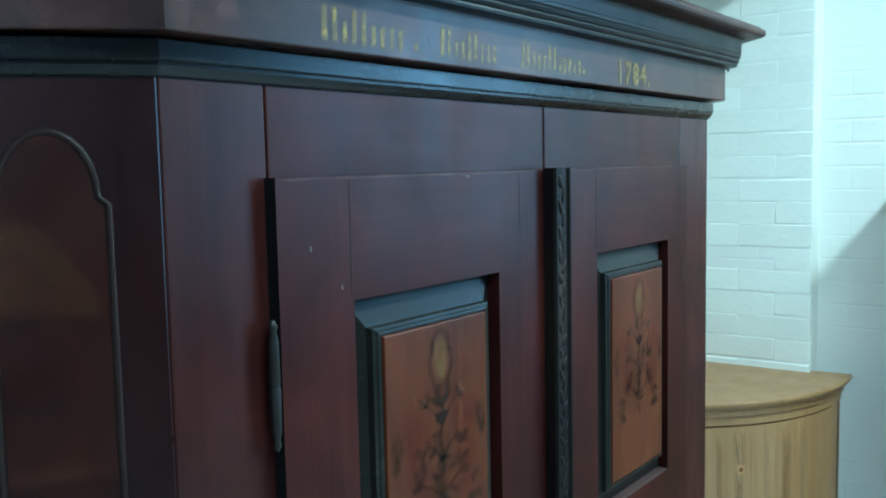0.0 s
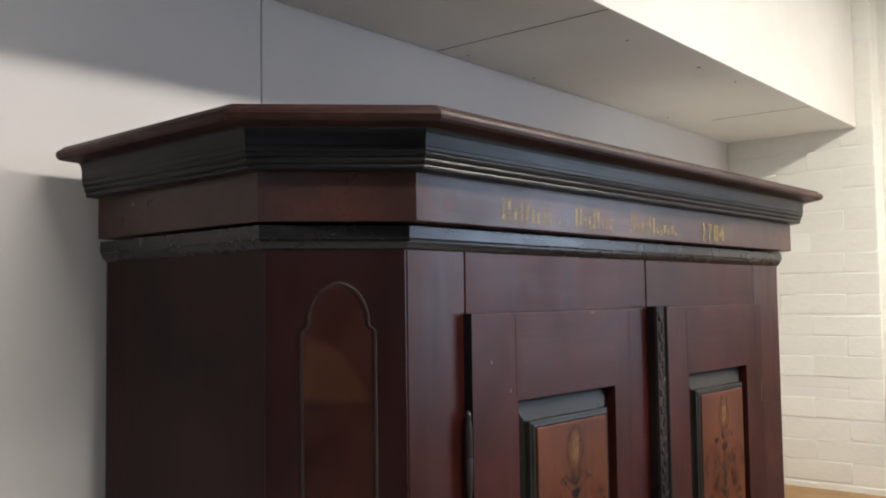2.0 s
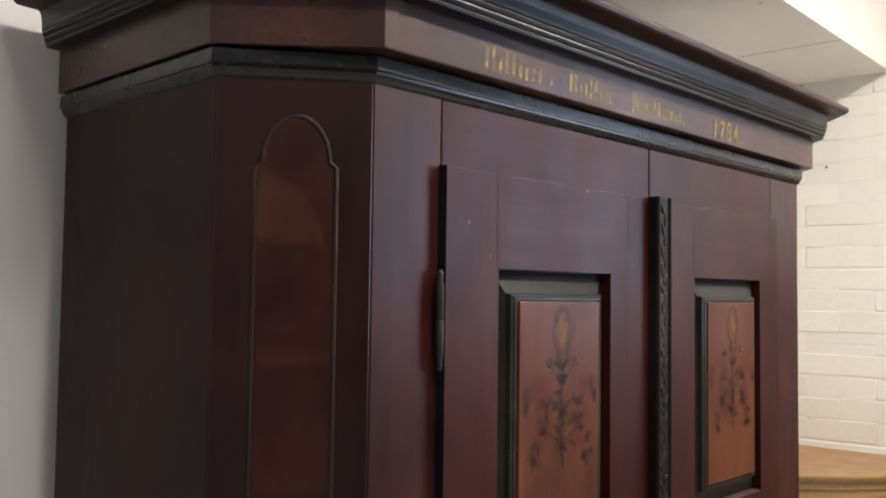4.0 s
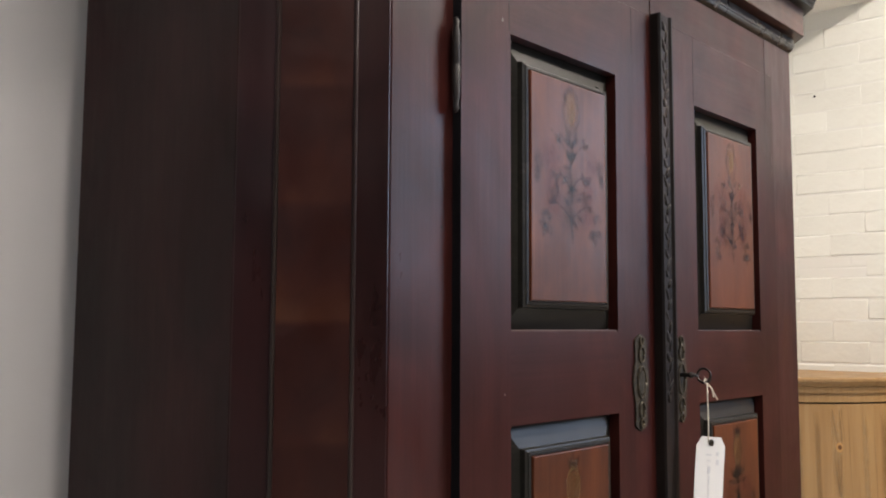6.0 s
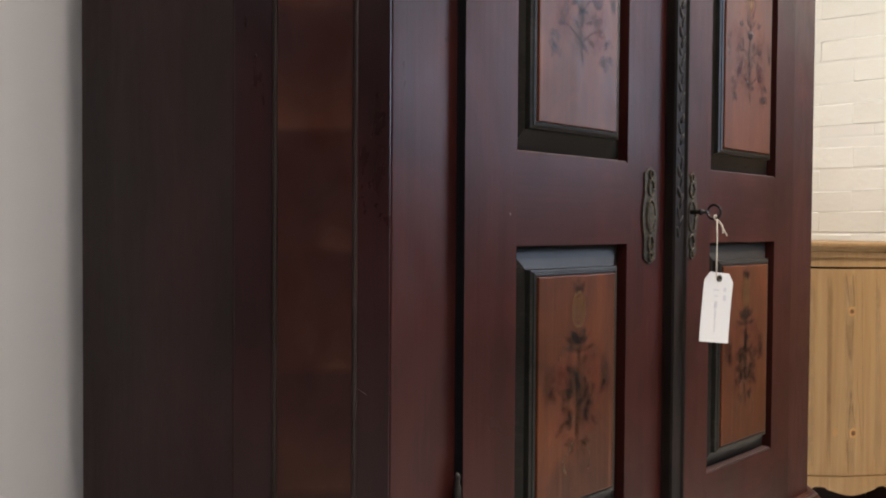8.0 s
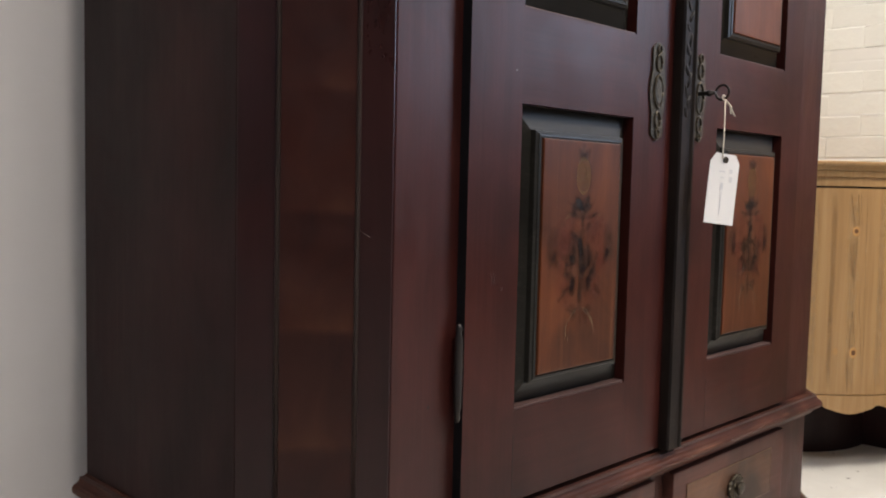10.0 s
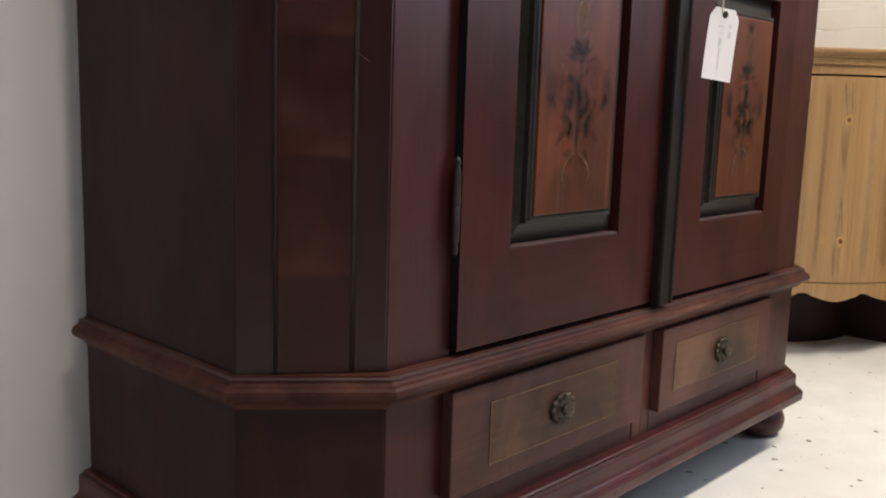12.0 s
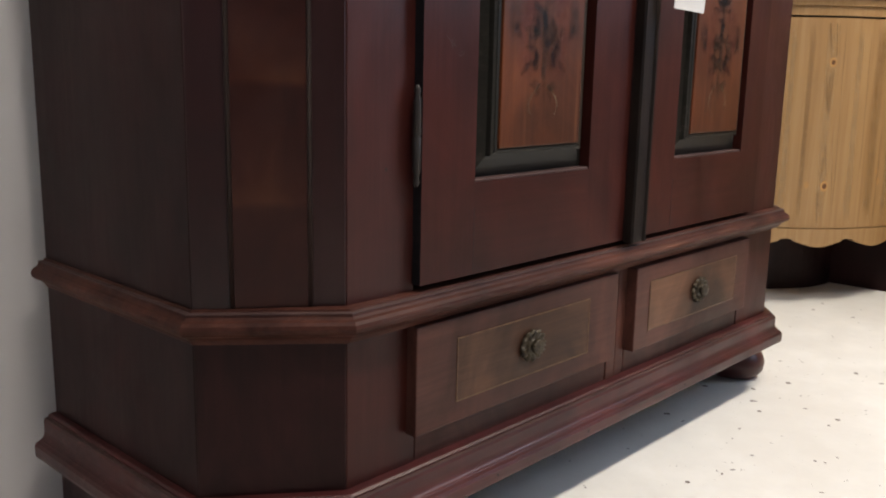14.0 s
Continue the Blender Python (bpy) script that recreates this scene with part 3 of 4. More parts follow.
wp("frieze_moulding", moulding([(0.0005, 1.7680), (0.0030, 1.7700), (0.0060, 1.7735), (0.0080, 1.7775), (0.0085, 1.7805), (0.0103, 1.7812), (0.0108, 1.7830), (0.0100, 1.7985), (0.0030, 1.8000)], BOARDS), "gloss_black", "blue-black sloping moulding under the frieze")
TOP_LINE = plan_line(0.017)
frieze = wp("frieze", moulding([(0.0125, 1.8030), (0.0135, 1.8045), (0.0135, 1.870)], TOP_LINE, -0.03), "frieze", "dark red painted frieze with worn corners")
prof = [(0.022, 1.8655), (0.0335, 1.8665), (0.0345, 1.8695), (0.0335, 1.8725), (0.0355, 1.8740), (0.0372, 1.8775), (0.0365, 1.8810), (0.0385, 1.8820), (0.0400, 1.8855), (0.0395, 1.8885), (0.0405, 1.8900), (0.0410, 1.8945)]
prof += [(0.0405 + 0.006 * (1 - math.cos(radians(a))), 1.8955 + 0.022 * math.sin(radians(a))) for a in (0, 25, 45, 65, 85)] + [(0.050, 1.9185)]
wp("cornice_moulding", moulding(prof, TOP_LINE), "black", "black stepped cornice moulding")
wp("cornice_top", moulding([(0.050, 1.918), (0.074, 1.919)] + [(0.074 + 0.008 * math.cos(radians(a)), 1.927 + 0.008 * math.sin(radians(a))) for a in (-70, -35, 0, 35, 70)] + [(0.074, 1.936), (0.069, 1.940), (0.055, 1.941)], TOP_LINE, -0.3), "cornice", "red-brown worn cornice board")
wp("cornice_lid", board(XSL + 0.2, XSR - 0.2, 0.2, YB, 1.922, 1.937), "side")

# rubbed corners of the frieze
FRZ = FY - 0.017 - 0.0135 - 0.0003
wp("worn_patch", stroke([(0.079, 1.808), (0.096, 1.806), (0.099, 1.826), (0.092, 1.840), (0.097, 1.860), (0.079, 1.863)], FRZ, None, 0.001), "rubbed", "rubbed pale corner paint", frieze)
wp("worn_patch", stroke([(0.123, 1.816), (0.150, 1.820), (0.146, 1.842), (0.129, 1.848)], FRZ, None, 0.001), "rubbed", "", frieze)

# lettering on the frieze, kept as plain bars
def lettering(x0, x1, z0, z1, count, tall):
    step = (x1 - x0) / count
    for k in range(count):
        x = x0 + step * (k + 0.25)
        top = z1 if k in tall else z0 + (z1 - z0) * 0.66
        w = step * 0.52
        bm = stroke([(x, z0), (x + w, z0 + 0.002), (x + w * 1.1, top), (x + w * 0.1, top - 0.002)], FRZ - 0.0001, None, 0.001, 0.2)
        wp("lettering_bar", bm, "gilt", "", frieze)


for x0, x1, count, tall in ((0.246, 0.374, 9, (0, 1, 3, 4)), (0.435, 0.553, 9, (0, 1, 4, 5)), (0.605, 0.768, 12, (0, 1, 5, 6))):
    lettering(x0, x1, 1.811, 1.846, count, tall)
for x in (0.394, 0.776):
    wp("lettering_dot", stroke(oval(x, 1.818, 0.005, 0.0045), FRZ - 0.0001), "gilt", "", frieze)
font = bpy.data.curves.new("year", "FONT")
font.body, font.size, font.extrude, font.space_character = "1784.", 0.046, 0.0003, 1.2
font.offset = 0.0012
glyphs = new("year", font)
year_mesh = bpy.data.meshes.new_from_object(glyphs.evaluated_get(bpy.context.evaluated_depsgraph_get()))
bpy.data.objects.remove(glyphs)
year_film = year_mesh.attributes.new("film", "FLOAT", "POINT")
for d in year_film.data:
    d.value = 0.9
year_mesh.transform(pose(0.880, FRZ - 0.0003, 1.811, 90, 0, 0))
year_mesh.materials.clear()
year_mesh.materials.append(M["gilt"])
under(tagged(new("painted_year", year_mesh), "faded yellow painted year"), frieze)

# ---- chamfered corner field with its arched bead ----
CHV = Vector(BOARDS[1]) - Vector(BOARDS[2])
CH_LEN = CHV.length
CH_TURN = math.degrees(math.atan2(-CHV.y, -CHV.x))


def corner_decor(parent, origin, turn):
    """Builds the arched field in local x (along the chamfer) and z, then turns it into place."""
    m = pose(*origin, 0, 0, turn)
    a0, a1, zb, zs = 0.0385, 0.139, 0.459, 1.664
    mid = (a0 + a1) / 2
    crown = arc(mid, zs + 0.006, 0.0385, 0, 180, 12)
    crown = [(x, zs + 0.006 + (z - zs - 0.006) * 1.42) for x, z in crown]
    outline = [(a1 - 0.004, zb), (a1 - 0.004, zs), (a1 - 0.012, zs + 0.006)] + crown[1:-1] + [(a0 + 0.012, zs + 0.006), (a0 + 0.004, zs), (a0 + 0.004, zb)]
    bm = slab([(CH_LEN - x, z) for x, z in outline], -0.0005, 0.0012)
    bm.transform(m)
    field = wp("painted_field", bm, "mottle", "feather-grained brown arched field", parent)
    path = [(CH_LEN - x, -0.001, z) for x, z in outline]
    bm = tube(path, 0.0032, 8)
    bm.transform(m)
    wp("arched_bead", bm, "bead", "thin raised bead round the field", parent)
    return m


m_left = corner_decor(CH_L, (*BOARDS[1], 0), CH_TURN)
mr = Vector(BOARDS[4]) - Vector(BOARDS[3])
corner_decor(CH_R, (*BOARDS[3], 0), math.degrees(math.atan2(mr.y, mr.x)))
bm = stroke([(CH_LEN - x, z) for x, z in ((0.135, 1.655), (0.135, 1.577), (0.054, 1.572), (0.062, 1.60), (0.078, 1.626), (0.098, 1.644), (0.117, 1.652))], -0.0032, None, 0.002, 0.15)
bm.transform(m_left)
wp("painted_patch", bm, "ochre_patch", "ochre graining patch", CH_L)


# ---- doors ----
DY, OUT = -0.025, 0.002
DOOR_Z0, DOOR_Z1 = 0.466, 1.682


def raised_panel(door, x0, x1, z0, z1, upper):
    """A fielded panel: a sloping dark bevel round a stepped orange field."""
    bx, bz = 0.035, 0.037
    near = 0.004 if upper else 0.0
    bm = bmesh.new()

    def ring(ax, az, y):
        y = min(y + OUT, -0.0005)
        xl = x0 + ax - (near if ax > 0.01 else 0.0)
        return [bm.verts.new(p) for p in ((xl, y, z0 + az), (x1 - ax, y, z0 + az), (x1 - ax, y, z1 - az), (xl, y, z1 - az))]

    rings = [ring(-0.006, -0.006, -0.0066), ring(-0.006, -0.006, -0.0085), ring(0.002, 0.002, -0.009), ring(bx - 0.007, bz - 0.004, -0.0202), ring(bx - 0.006, bz - 0.003, -0.0280), ring(bx - 0.001, bz, -0.0290), ring(bx, bz + 0.001, -0.0305), ring(bx + 0.0045, bz + 0.0045, -0.0310), ring(bx + 0.0055, bz + 0.0055, -0.0295), ring(bx + 0.012, bz + 0.012, -0.0295), ring(bx + 0.012, bz + 0.012, -0.0066)]
    for r0, r1 in zip(rings, rings[1:]):
        for k in range(4):
            bm.faces.new((r0[k], r0[(k + 1) % 4], r1[(k + 1) % 4], r1[k]))
    panel = wp("panel_bevel", bm, "bevel", "grey-black sloping bevel", door)
    bm = bmesh.new()
    rings = [ring(bx + 0.0065, bz + 0.0065, -0.0290), ring(bx + 0.007, bz + 0.007, -0.0328), ring(bx + 0.0085, bz + 0.0085, -0.0335)]
    for r0, r1 in zip(rings, rings[1:]):
        for k in range(4):
            bm.faces.new((r0[k], r0[(k + 1) % 4], r1[(k + 1) % 4], r1[k]))
    bm.faces.new(rings[-1])
    wp("panel_field", bm, "field", "orange-brown painted raised field", door)
    flowers(door, (x0 + x1) / 2, z0 + bz + 0.008, z1 - bz - 0.008, upper)


def flowers(door, cx, z0, z1, upper):
    """A painted spray on a thin stem: a tulip on top, a fan of narrow leaves, side leaves in clusters and faint red blooms."""
    h = z1 - z0
    y = -0.0335 + OUT
    order = [0]
    spark = bmesh.new()

    def paint(name, pts, material, label="", soft=0.4):
        order[0] += 1
        wp(name, stroke(pts, y - 0.0001 - order[0] * 0.000012, None, 0.0010, soft), material, label, door)

    def at(u, v):
        return cx + u + random.uniform(-0.003, 0.003), z0 + h * v + random.uniform(-0.004, 0.004)

    def cluster(u, v, size, count, turn):
        """Rounded leaves spread from one point."""
        x, z = at(u, v)
        for k in range(count):
            tilt = turn + (k - (count - 1) / 2) * 62 + random.uniform(-12, 12)
            paint("painted_leaf", leaf(x, z, size * random.uniform(1.2, 1.6), size * 0.95, tilt), "leaf")

    def touches(u, v, count, spread):
        x, z = at(u, v)
        for k in range(count):
            stroke(oval(x + random.uniform(-spread, spread), z + random.uniform(-spread, spread) * 0.6, 0.0014, 0.0030, random.uniform(-70, 70), 6), y - 0.0012 - random.random() * 0.0002, spark)

    for side in (-1, 1):
        for v, u, r in ((0.64, 0.048, 0.026), (0.50, 0.046, 0.022), (0.41, 0.044, 0.022)) if upper else ((0.62, 0.034, 0.024), (0.50, 0.044, 0.026), (0.36, 0.034, 0.022)):
            x, z = at(side * u, v)
            paint("painted_bloom", oval(x, z, r, r * 1.1, 0, 12), "bloom", "faint red painted bloom", 0.75)
    foot, top = (0.25, 0.80) if upper else (0.17, 0.76)
    n = 14
    stem = [(cx + 0.002 * math.sin(k * 1.3), z0 + h * (foot + (top - foot) * k / n)) for k in range(n + 1)]
    wide = [0.0034 if upper else 0.0030 + 0.0028 * math.sin(math.pi * k / n) for k in range(n + 1)]
    wp("painted_stem", ribbon(stem, wide, y - 0.0001), "leaf", "faded dark green painted stem", door)

    tz = z0 + h * 0.875
    if upper:
        paint("painted_tulip", oval(cx, tz, 0.0145, 0.030, 0, 14), "tulip", "faded ochre painted tulip")
        paint("tulip_heart", oval(cx + 0.002, tz - 0.004, 0.008, 0.020, 0, 12), "tulip")
        hood = [(cx + 0.0165 * math.cos(radians(a)), tz + 0.012 + 0.020 * math.sin(radians(a))) for a in range(5, 186, 20)]
        wp("painted_hood", ribbon(hood, [0.0042] * len(hood), y - 0.0004), "leaf", "", door)
        fan, spread = (40, 64, 116, 140), 0.034
    else:
        paint("painted_tulip", oval(cx, tz - 0.008, 0.019, 0.029, 0, 14), "smudge", "ochre painted tulip in rings")
        for scale in (1.0, 0.62, 0.26):
            loop = oval(cx, tz - 0.008, 0.0155 * scale, 0.025 * scale, 0, 18)
            wp("tulip_ring", ribbon(loop + loop[:3], [0.0021] * 21, y - 0.00035 - scale * 0.00005), "tulip", "", door)
        for tilt in (50, 90, 130):
            paint("painted_leaf", leaf(cx, tz + 0.014, 0.026, 0.015, tilt), "leaf")
        fan, spread = (15, 40, 65, 115, 140, 165), 0.046
    for tilt in fan:
        paint("painted_leaf", leaf(cx, z0 + h * (0.70 if upper else 0.66), spread * random.uniform(0.8, 1.1), 0.0095, tilt + random.uniform(-6, 6)), "leaf", "", 0.3)
        paint("painted_leaf", leaf(cx, z0 + h * (0.64 if upper else 0.70), spread * 0.6, 0.013, tilt + random.uniform(-8, 8)), "leaf", "", 0.3)
    for side in (-1, 1):
        out = 0 if side > 0 else 180
        if upper:
            x, z = at(side * 0.080, 0.61)
            paint("painted_leaf", oval(x, z, 0.011, 0.020, side * 6, 12), "leaf", "", 0.5)
            paint("painted_leaf", oval(x + side * 0.002, z - 0.018, 0.008, 0.012, 0, 10), "leaf", "", 0.5)
            cluster(side * 0.030, 0.71, 0.012, 2, out + side * 60)
            cluster(side * 0.033, 0.55, 0.016, 2, out + side * 70)
            cluster(side * 0.034, 0.455, 0.016, 3, out + side * 20)
            cluster(side * 0.062, 0.405, 0.015, 2, 270 + side * 20)
            cluster(side * 0.060, 0.33, 0.017, 3, 250 + side * 20)
            for v0, v1, u1 in ((0.62, 0.72, 0.040), (0.50, 0.57, 0.033), (0.37, 0.44, 0.058)):
                bend = [(cx + side * u1 * q / 6, z0 + h * (v0 + (v1 - v0) * math.sin(q / 6 * 1.9))) for q in range(7)]
                wp("painted_twig", ribbon(bend, [0.0016] * 7, y - 0.00012 - v0 * 0.00002 - side * 0.000005), "leaf", "", door)
            cup = [(cx + side * 0.021 * math.sin(q / 7 * 2.6), tz - 0.040 + 0.058 * q / 7) for q in range(8)]
            wp("painted_calyx", ribbon(cup, [0.0030] * 8, y - 0.00030 - side * 0.00001), "leaf", "", door)
            touches(side * 0.045, 0.745, 4, 0.012)
            touches(side * 0.045, 0.655, 4, 0.014)
            touches(side * 0.052, 0.40, 3, 0.016)
        else:
            x, z = at(side * 0.068, 0.535)
            paint("painted_leaf", oval(x, z, 0.0145, 0.030, side * 8, 12), "leaf", "", 0.5)
            paint("painted_leaf", oval(x - side * 0.006, z - 0.016, 0.007, 0.014, side * -20, 10), "leaf", "", 0.5)
            cluster(side * 0.018, 0.46, 0.022, 3, out + side * 20)
            cluster(side * 0.012, 0.39, 0.020, 2, out - side * 15)
            paint("painted_leaf", leaf(*at(side * 0.052, 0.30), 0.034, 0.009, 90 + side * 48), "leaf")
            cluster(side * 0.010, 0.26, 0.016, 2, out - side * 30)
            touches(side * 0.036, 0.655, 6, 0.014)
            touches(side * 0.030, 0.47, 3, 0.014)
    if not upper:
        for side in (-1, 1):
            root = [(cx + side * (0.004 + 0.030 * math.sin(q / 8 * 2.4)), z0 + h * (0.27 - 0.15 * q / 8)) for q in range(9)]
            wp("painted_root", ribbon(root, [0.0018] * 9, y - 0.00022 - side * 0.00001), "spark", "", door)
    for k in range(8):
        paint("painted_leaf", leaf(*at(random.uniform(-0.012, 0.012), 0.36 + 0.035 * k), 0.022, 0.009 if upper else 0.012, random.choice((30, 150, 200, -20)) + random.uniform(-20, 20)), "leaf")
    for k in range(4):
        zc = z0 + h * (0.36 + 0.07 * k)
        paint("painted_smudge", oval(cx + random.uniform(-0.012, 0.012), zc, random.uniform(0.018, 0.028), random.uniform(0.018, 0.026), 0, 10), "smudge", "", 0.8)
    tagged(wp("painted_touches", spark, "spark", "pale brush touches", door), kind="stuff")


def door(x0, x1, px0, px1):
    bm = bmesh.new()
    xs = (x0, px0, px1, x1)
    zs = (DOOR_Z0, 0.594, 1.011, 1.138, 1.553, DOOR_Z1)
    front = {(i, k): bm.verts.new((x, DY, z)) for i, x in enumerate(xs) for k, z in enumerate(zs)}
    back = {(i, k): bm.verts.new((x, -0.004, z)) for i, x in enumerate(xs) for k, z in enumerate(zs)}
    solid = {(i, k) for i in range(3) for k in range(5) if not (i == 1 and k in (1, 3))}
    for i, k in solid:
        ring = [(i, k), (i + 1, k), (i + 1, k + 1), (i, k + 1)]
        for side in (front, back):
            bm.faces.new([side[c] for c in ring]).material_index = 1 if i == 1 else 0
        for a, b, other in ((0, 1, (i, k - 1)), (1, 2, (i + 1, k)), (2, 3, (i, k + 1)), (3, 0, (i - 1, k))):
            if other not in solid:
                # outer left edge coloured black for the shade between stile and door
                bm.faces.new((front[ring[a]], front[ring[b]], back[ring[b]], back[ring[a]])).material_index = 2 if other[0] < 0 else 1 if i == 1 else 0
    rim = [e for e in bm.edges if len(e.link_faces) == 2 and e.calc_face_angle() > 1.0]
    bmesh.ops.bevel(bm, geom=rim, offset=0.0022, segments=2, profile=0.6, affect="EDGES")
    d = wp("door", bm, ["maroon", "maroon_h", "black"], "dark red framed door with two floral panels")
    for x, z0, z1 in ((px0 - 0.003, 1.557, DOOR_Z1 - 0.004), (px1 + 0.05, 1.60, DOOR_Z1 - 0.004), (px0, DOOR_Z0 + 0.004, 0.56)):
        wp("joint_crack", slab([(x - 0.0007, z0), (x + 0.0004, z0), (x + 0.0006, z1), (x - 0.0006, z1)], DY, 0.0003), "dark", "", d)
    raised_panel(d, px0, px1, 1.138, 1.553, True)
    raised_panel(d, px0, px1, 0.594, 1.011, False)
    for z0, z1 in ((0.594, 0.601), (1.138, 1.144)):
        bm = board(px0 + 0.001, px1 - 0.001, DY + 0.0012, -0.006, z0 - 0.001, z1 - 0.003, 0.0015)
        wp("panel_lip", bm, "dusty", "worn pale lip of the panel frame", d)
    return d


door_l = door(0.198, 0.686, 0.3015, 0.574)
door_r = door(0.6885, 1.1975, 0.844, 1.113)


def closing_strip():
    """The carved strip on the meeting edge, with a running leaf ornament."""
    x0, x1 = 0.6885, 0.734
    prof = [(x0, 0.0), (x0, 0.014), (x0 + 0.002, 0.018), (x0 + 0.006, 0.018), (x0 + 0.009, 0.014), (x1 - 0.009, 0.014), (x1 - 0.006, 0.018), (x1 - 0.002, 0.018), (x1, 0.014), (x1, 0.0)]
    bm = bmesh.new()
    ends = [[bm.verts.new((x, DY - 0.0004 - d, z)) for x, d in prof] for z in (DOOR_Z0 - 0.004, DOOR_Z1 + 0.002)]
    for k in range(len(prof)):
        q = (k + 1) % len(prof)
        bm.faces.new((ends[0][k], ends[0][q], ends[1][q], ends[1][k]))
    for e in ends:
        bm.faces.new(e)
    ob = wp("closing_strip", bm, "strip", "black carved strip on the meeting edge", door_r)
    z, k = 1.03, 0
    mid = (x0 + x1) / 2
    orn = bmesh.new()
    while z < DOOR_Z1 - 0.015:
        s = 1 if k % 2 else -1
        b = bmesh.new()
        bmesh.ops.create_icosphere(b, subdivisions=1, radius=1.0)
        b.transform(Matrix.Translation((mid + s * 0.0045, DY - 0.0140, z)) @ Matrix.Rotation(radians(26 * s + random.uniform(-14, 14)), 4, "Y") @ Matrix.Diagonal((0.0062 * random.uniform(0.65, 1.2), 0.0032 * random.uniform(0.5, 1.2), 0.0145 * random.uniform(0.7, 1.25), 1)))
        add(orn, b)
        z += 0.0165 * random.uniform(0.85, 1.2)
        k += 1
    for f in orn.faces:
        f.smooth = True
    tagged(wp("carved_ornament", orn, "strip", "running carved leaves", door_r), kind="stuff")
    return ob


closing_strip()


def lock_plate(door_ob, cx, z0, z1, hole):
    """A pierced oval plate with scrolled ends."""
    mid, hh = (z0 + z1) / 2, (z1 - z0) / 2
    bm = bmesh.new()
    outline = []
    for k in range(40):
        a = 2 * math.pi * k / 40
        s, c = math.sin(a), math.cos(a)
        w = 0.021 * (0.45 + 0.55 * abs(c)) * (1 + 0.12 * math.cos(6 * a))
        outline.append((cx + (c / max(abs(c), 1e-6)) * w * min(1, abs(c) * 2.2), mid + hh * s))
    slab(outline, DY, 0.003, bm)
    for zc, rx, rz in ((mid, 0.012, 0.026), (mid + 0.045, 0.008, 0.013), (mid - 0.045, 0.008, 0.013), (mid + 0.066, 0.005, 0.007), (mid - 0.066, 0.005, 0.007)):
        ring = [(x, DY - 0.004, z) for x, z in oval(cx, zc, rx, rz, 0, 16)]
        add(bm, tube(ring + ring[:1], 0.0022, 6))
    plate = wp("lock_plate", bm, "brass", "tarnished brass lock plate", door_ob)
    if hole:
        wp("keyhole", slab(oval(cx, mid, 0.004, 0.010), DY - 0.0031, 0.0004), "dark", "", door_ob)
    else:
        wp("boss", slab(oval(cx, mid, 0.009, 0.02), DY - 0.0031, 0.002), "brass", "", door_ob)


lock_plate(door_l, 0.638, 0.978, 1.134, False)
lock_plate(door_r, 0.772, 0.984, 1.129, True)


def hinge(z0, z1):
    x, y = 0.1905, -0.0225
    zs = [z0, z0 + 0.006, z0 + 0.012, z0 + 0.02, (z0 + z1) / 2 - 0.002, (z0 + z1) / 2, (z0 + z1) / 2 + 0.002, z1 - 0.02, z1 - 0.012, z1 - 0.006, z1]
    rs = [0.002, 0.0046, 0.0032, 0.0052, 0.0058, 0.0045, 0.0058, 0.0052, 0.0032, 0.0046, 0.002]
    bm = tube([(x, y, z) for z in zs], rs, 10)
    wp("hinge", bm, "iron", "dark iron barrel hinge", door_l)


hinge(1.422, 1.549)
hinge(0.596, 0.724)


# ---- drawers ----
def drawer(x0, x1, z0, z1, ix0, ix1, hx, hz):
    bm = board(x0, x1, -0.028, 0.004, z0, z1, 0.002)
    box(bm, x0 + 0.02, x1 - 0.02, 0.004, 0.40, z0 + 0.012, z1 - 0.012)
    d = wp("drawer", bm, "drawer", "brown grained drawer with a yellow line border")
    iz0, iz1 = z0 + 0.031, z1 - 0.030
    wp("drawer_field", slab([(ix0, iz0), (ix1, iz0), (ix1, iz1), (ix0, iz1)], -0.0282, 0.0005), "drawer_mid", "mottled brown field", d)
    w = 0.0009
    bm = bmesh.new()
    for a, b, c, e in ((ix0 - w, ix1 + w, iz0 - w, iz0 + w), (ix0 - w, ix1 + w, iz1 - w, iz1 + w), (ix0 - w, ix0 + w, iz0 + w, iz1 - w), (ix1 - w, ix1 + w, iz0 + w, iz1 - w)):
        slab([(a, c), (b, c), (b, e), (a, e)], -0.0286, 0.0005, bm)
    wp("border_line", bm, "inlay", "faded yellow border line", d)
    bm = lathe([(0.025, 0.0), (0.026, 0.003), (0.022, 0.006), (0.018, 0.004), (0.009, 0.005), (0.008, 0.008), (0.012, 0.011), (0.013, 0.014), (0.010, 0.017), (0.003, 0.018)], (hx, -0.0285, hz), "y", 72)
    for v in bm.verts:
        dx, dz = v.co.x - hx, v.co.z - hz
        rr = math.hypot(dx, dz)
        if rr > 0.012:
            k = 1 + 0.07 * math.cos(12 * math.atan2(dz, dx))
            v.co.x, v.co.z = hx + dx * k * 1.12, hz + dz * k * 0.93
            v.co.y -= 0.0012 * (1 + math.cos(12 * math.atan2(dz, dx)))
    wp("knob", bm, "brass", "tarnished brass rosette knob", d)


drawer(0.191, 0.678, 0.259, 0.411, 0.271, 0.592, 0.438, 0.336)
drawer(0.739, 1.186, 0.257, 0.409, 0.786, 1.128, 0.968, 0.335)

# ---- feet ----
BUN = [(0.030, 0.0), (0.048, 0.006), (0.058, 0.022), (0.060, 0.040), (0.055, 0.058), (0.044, 0.070), (0.034, 0.074), (0.034, 0.082), (0.040, 0.088), (0.040, 0.121)]
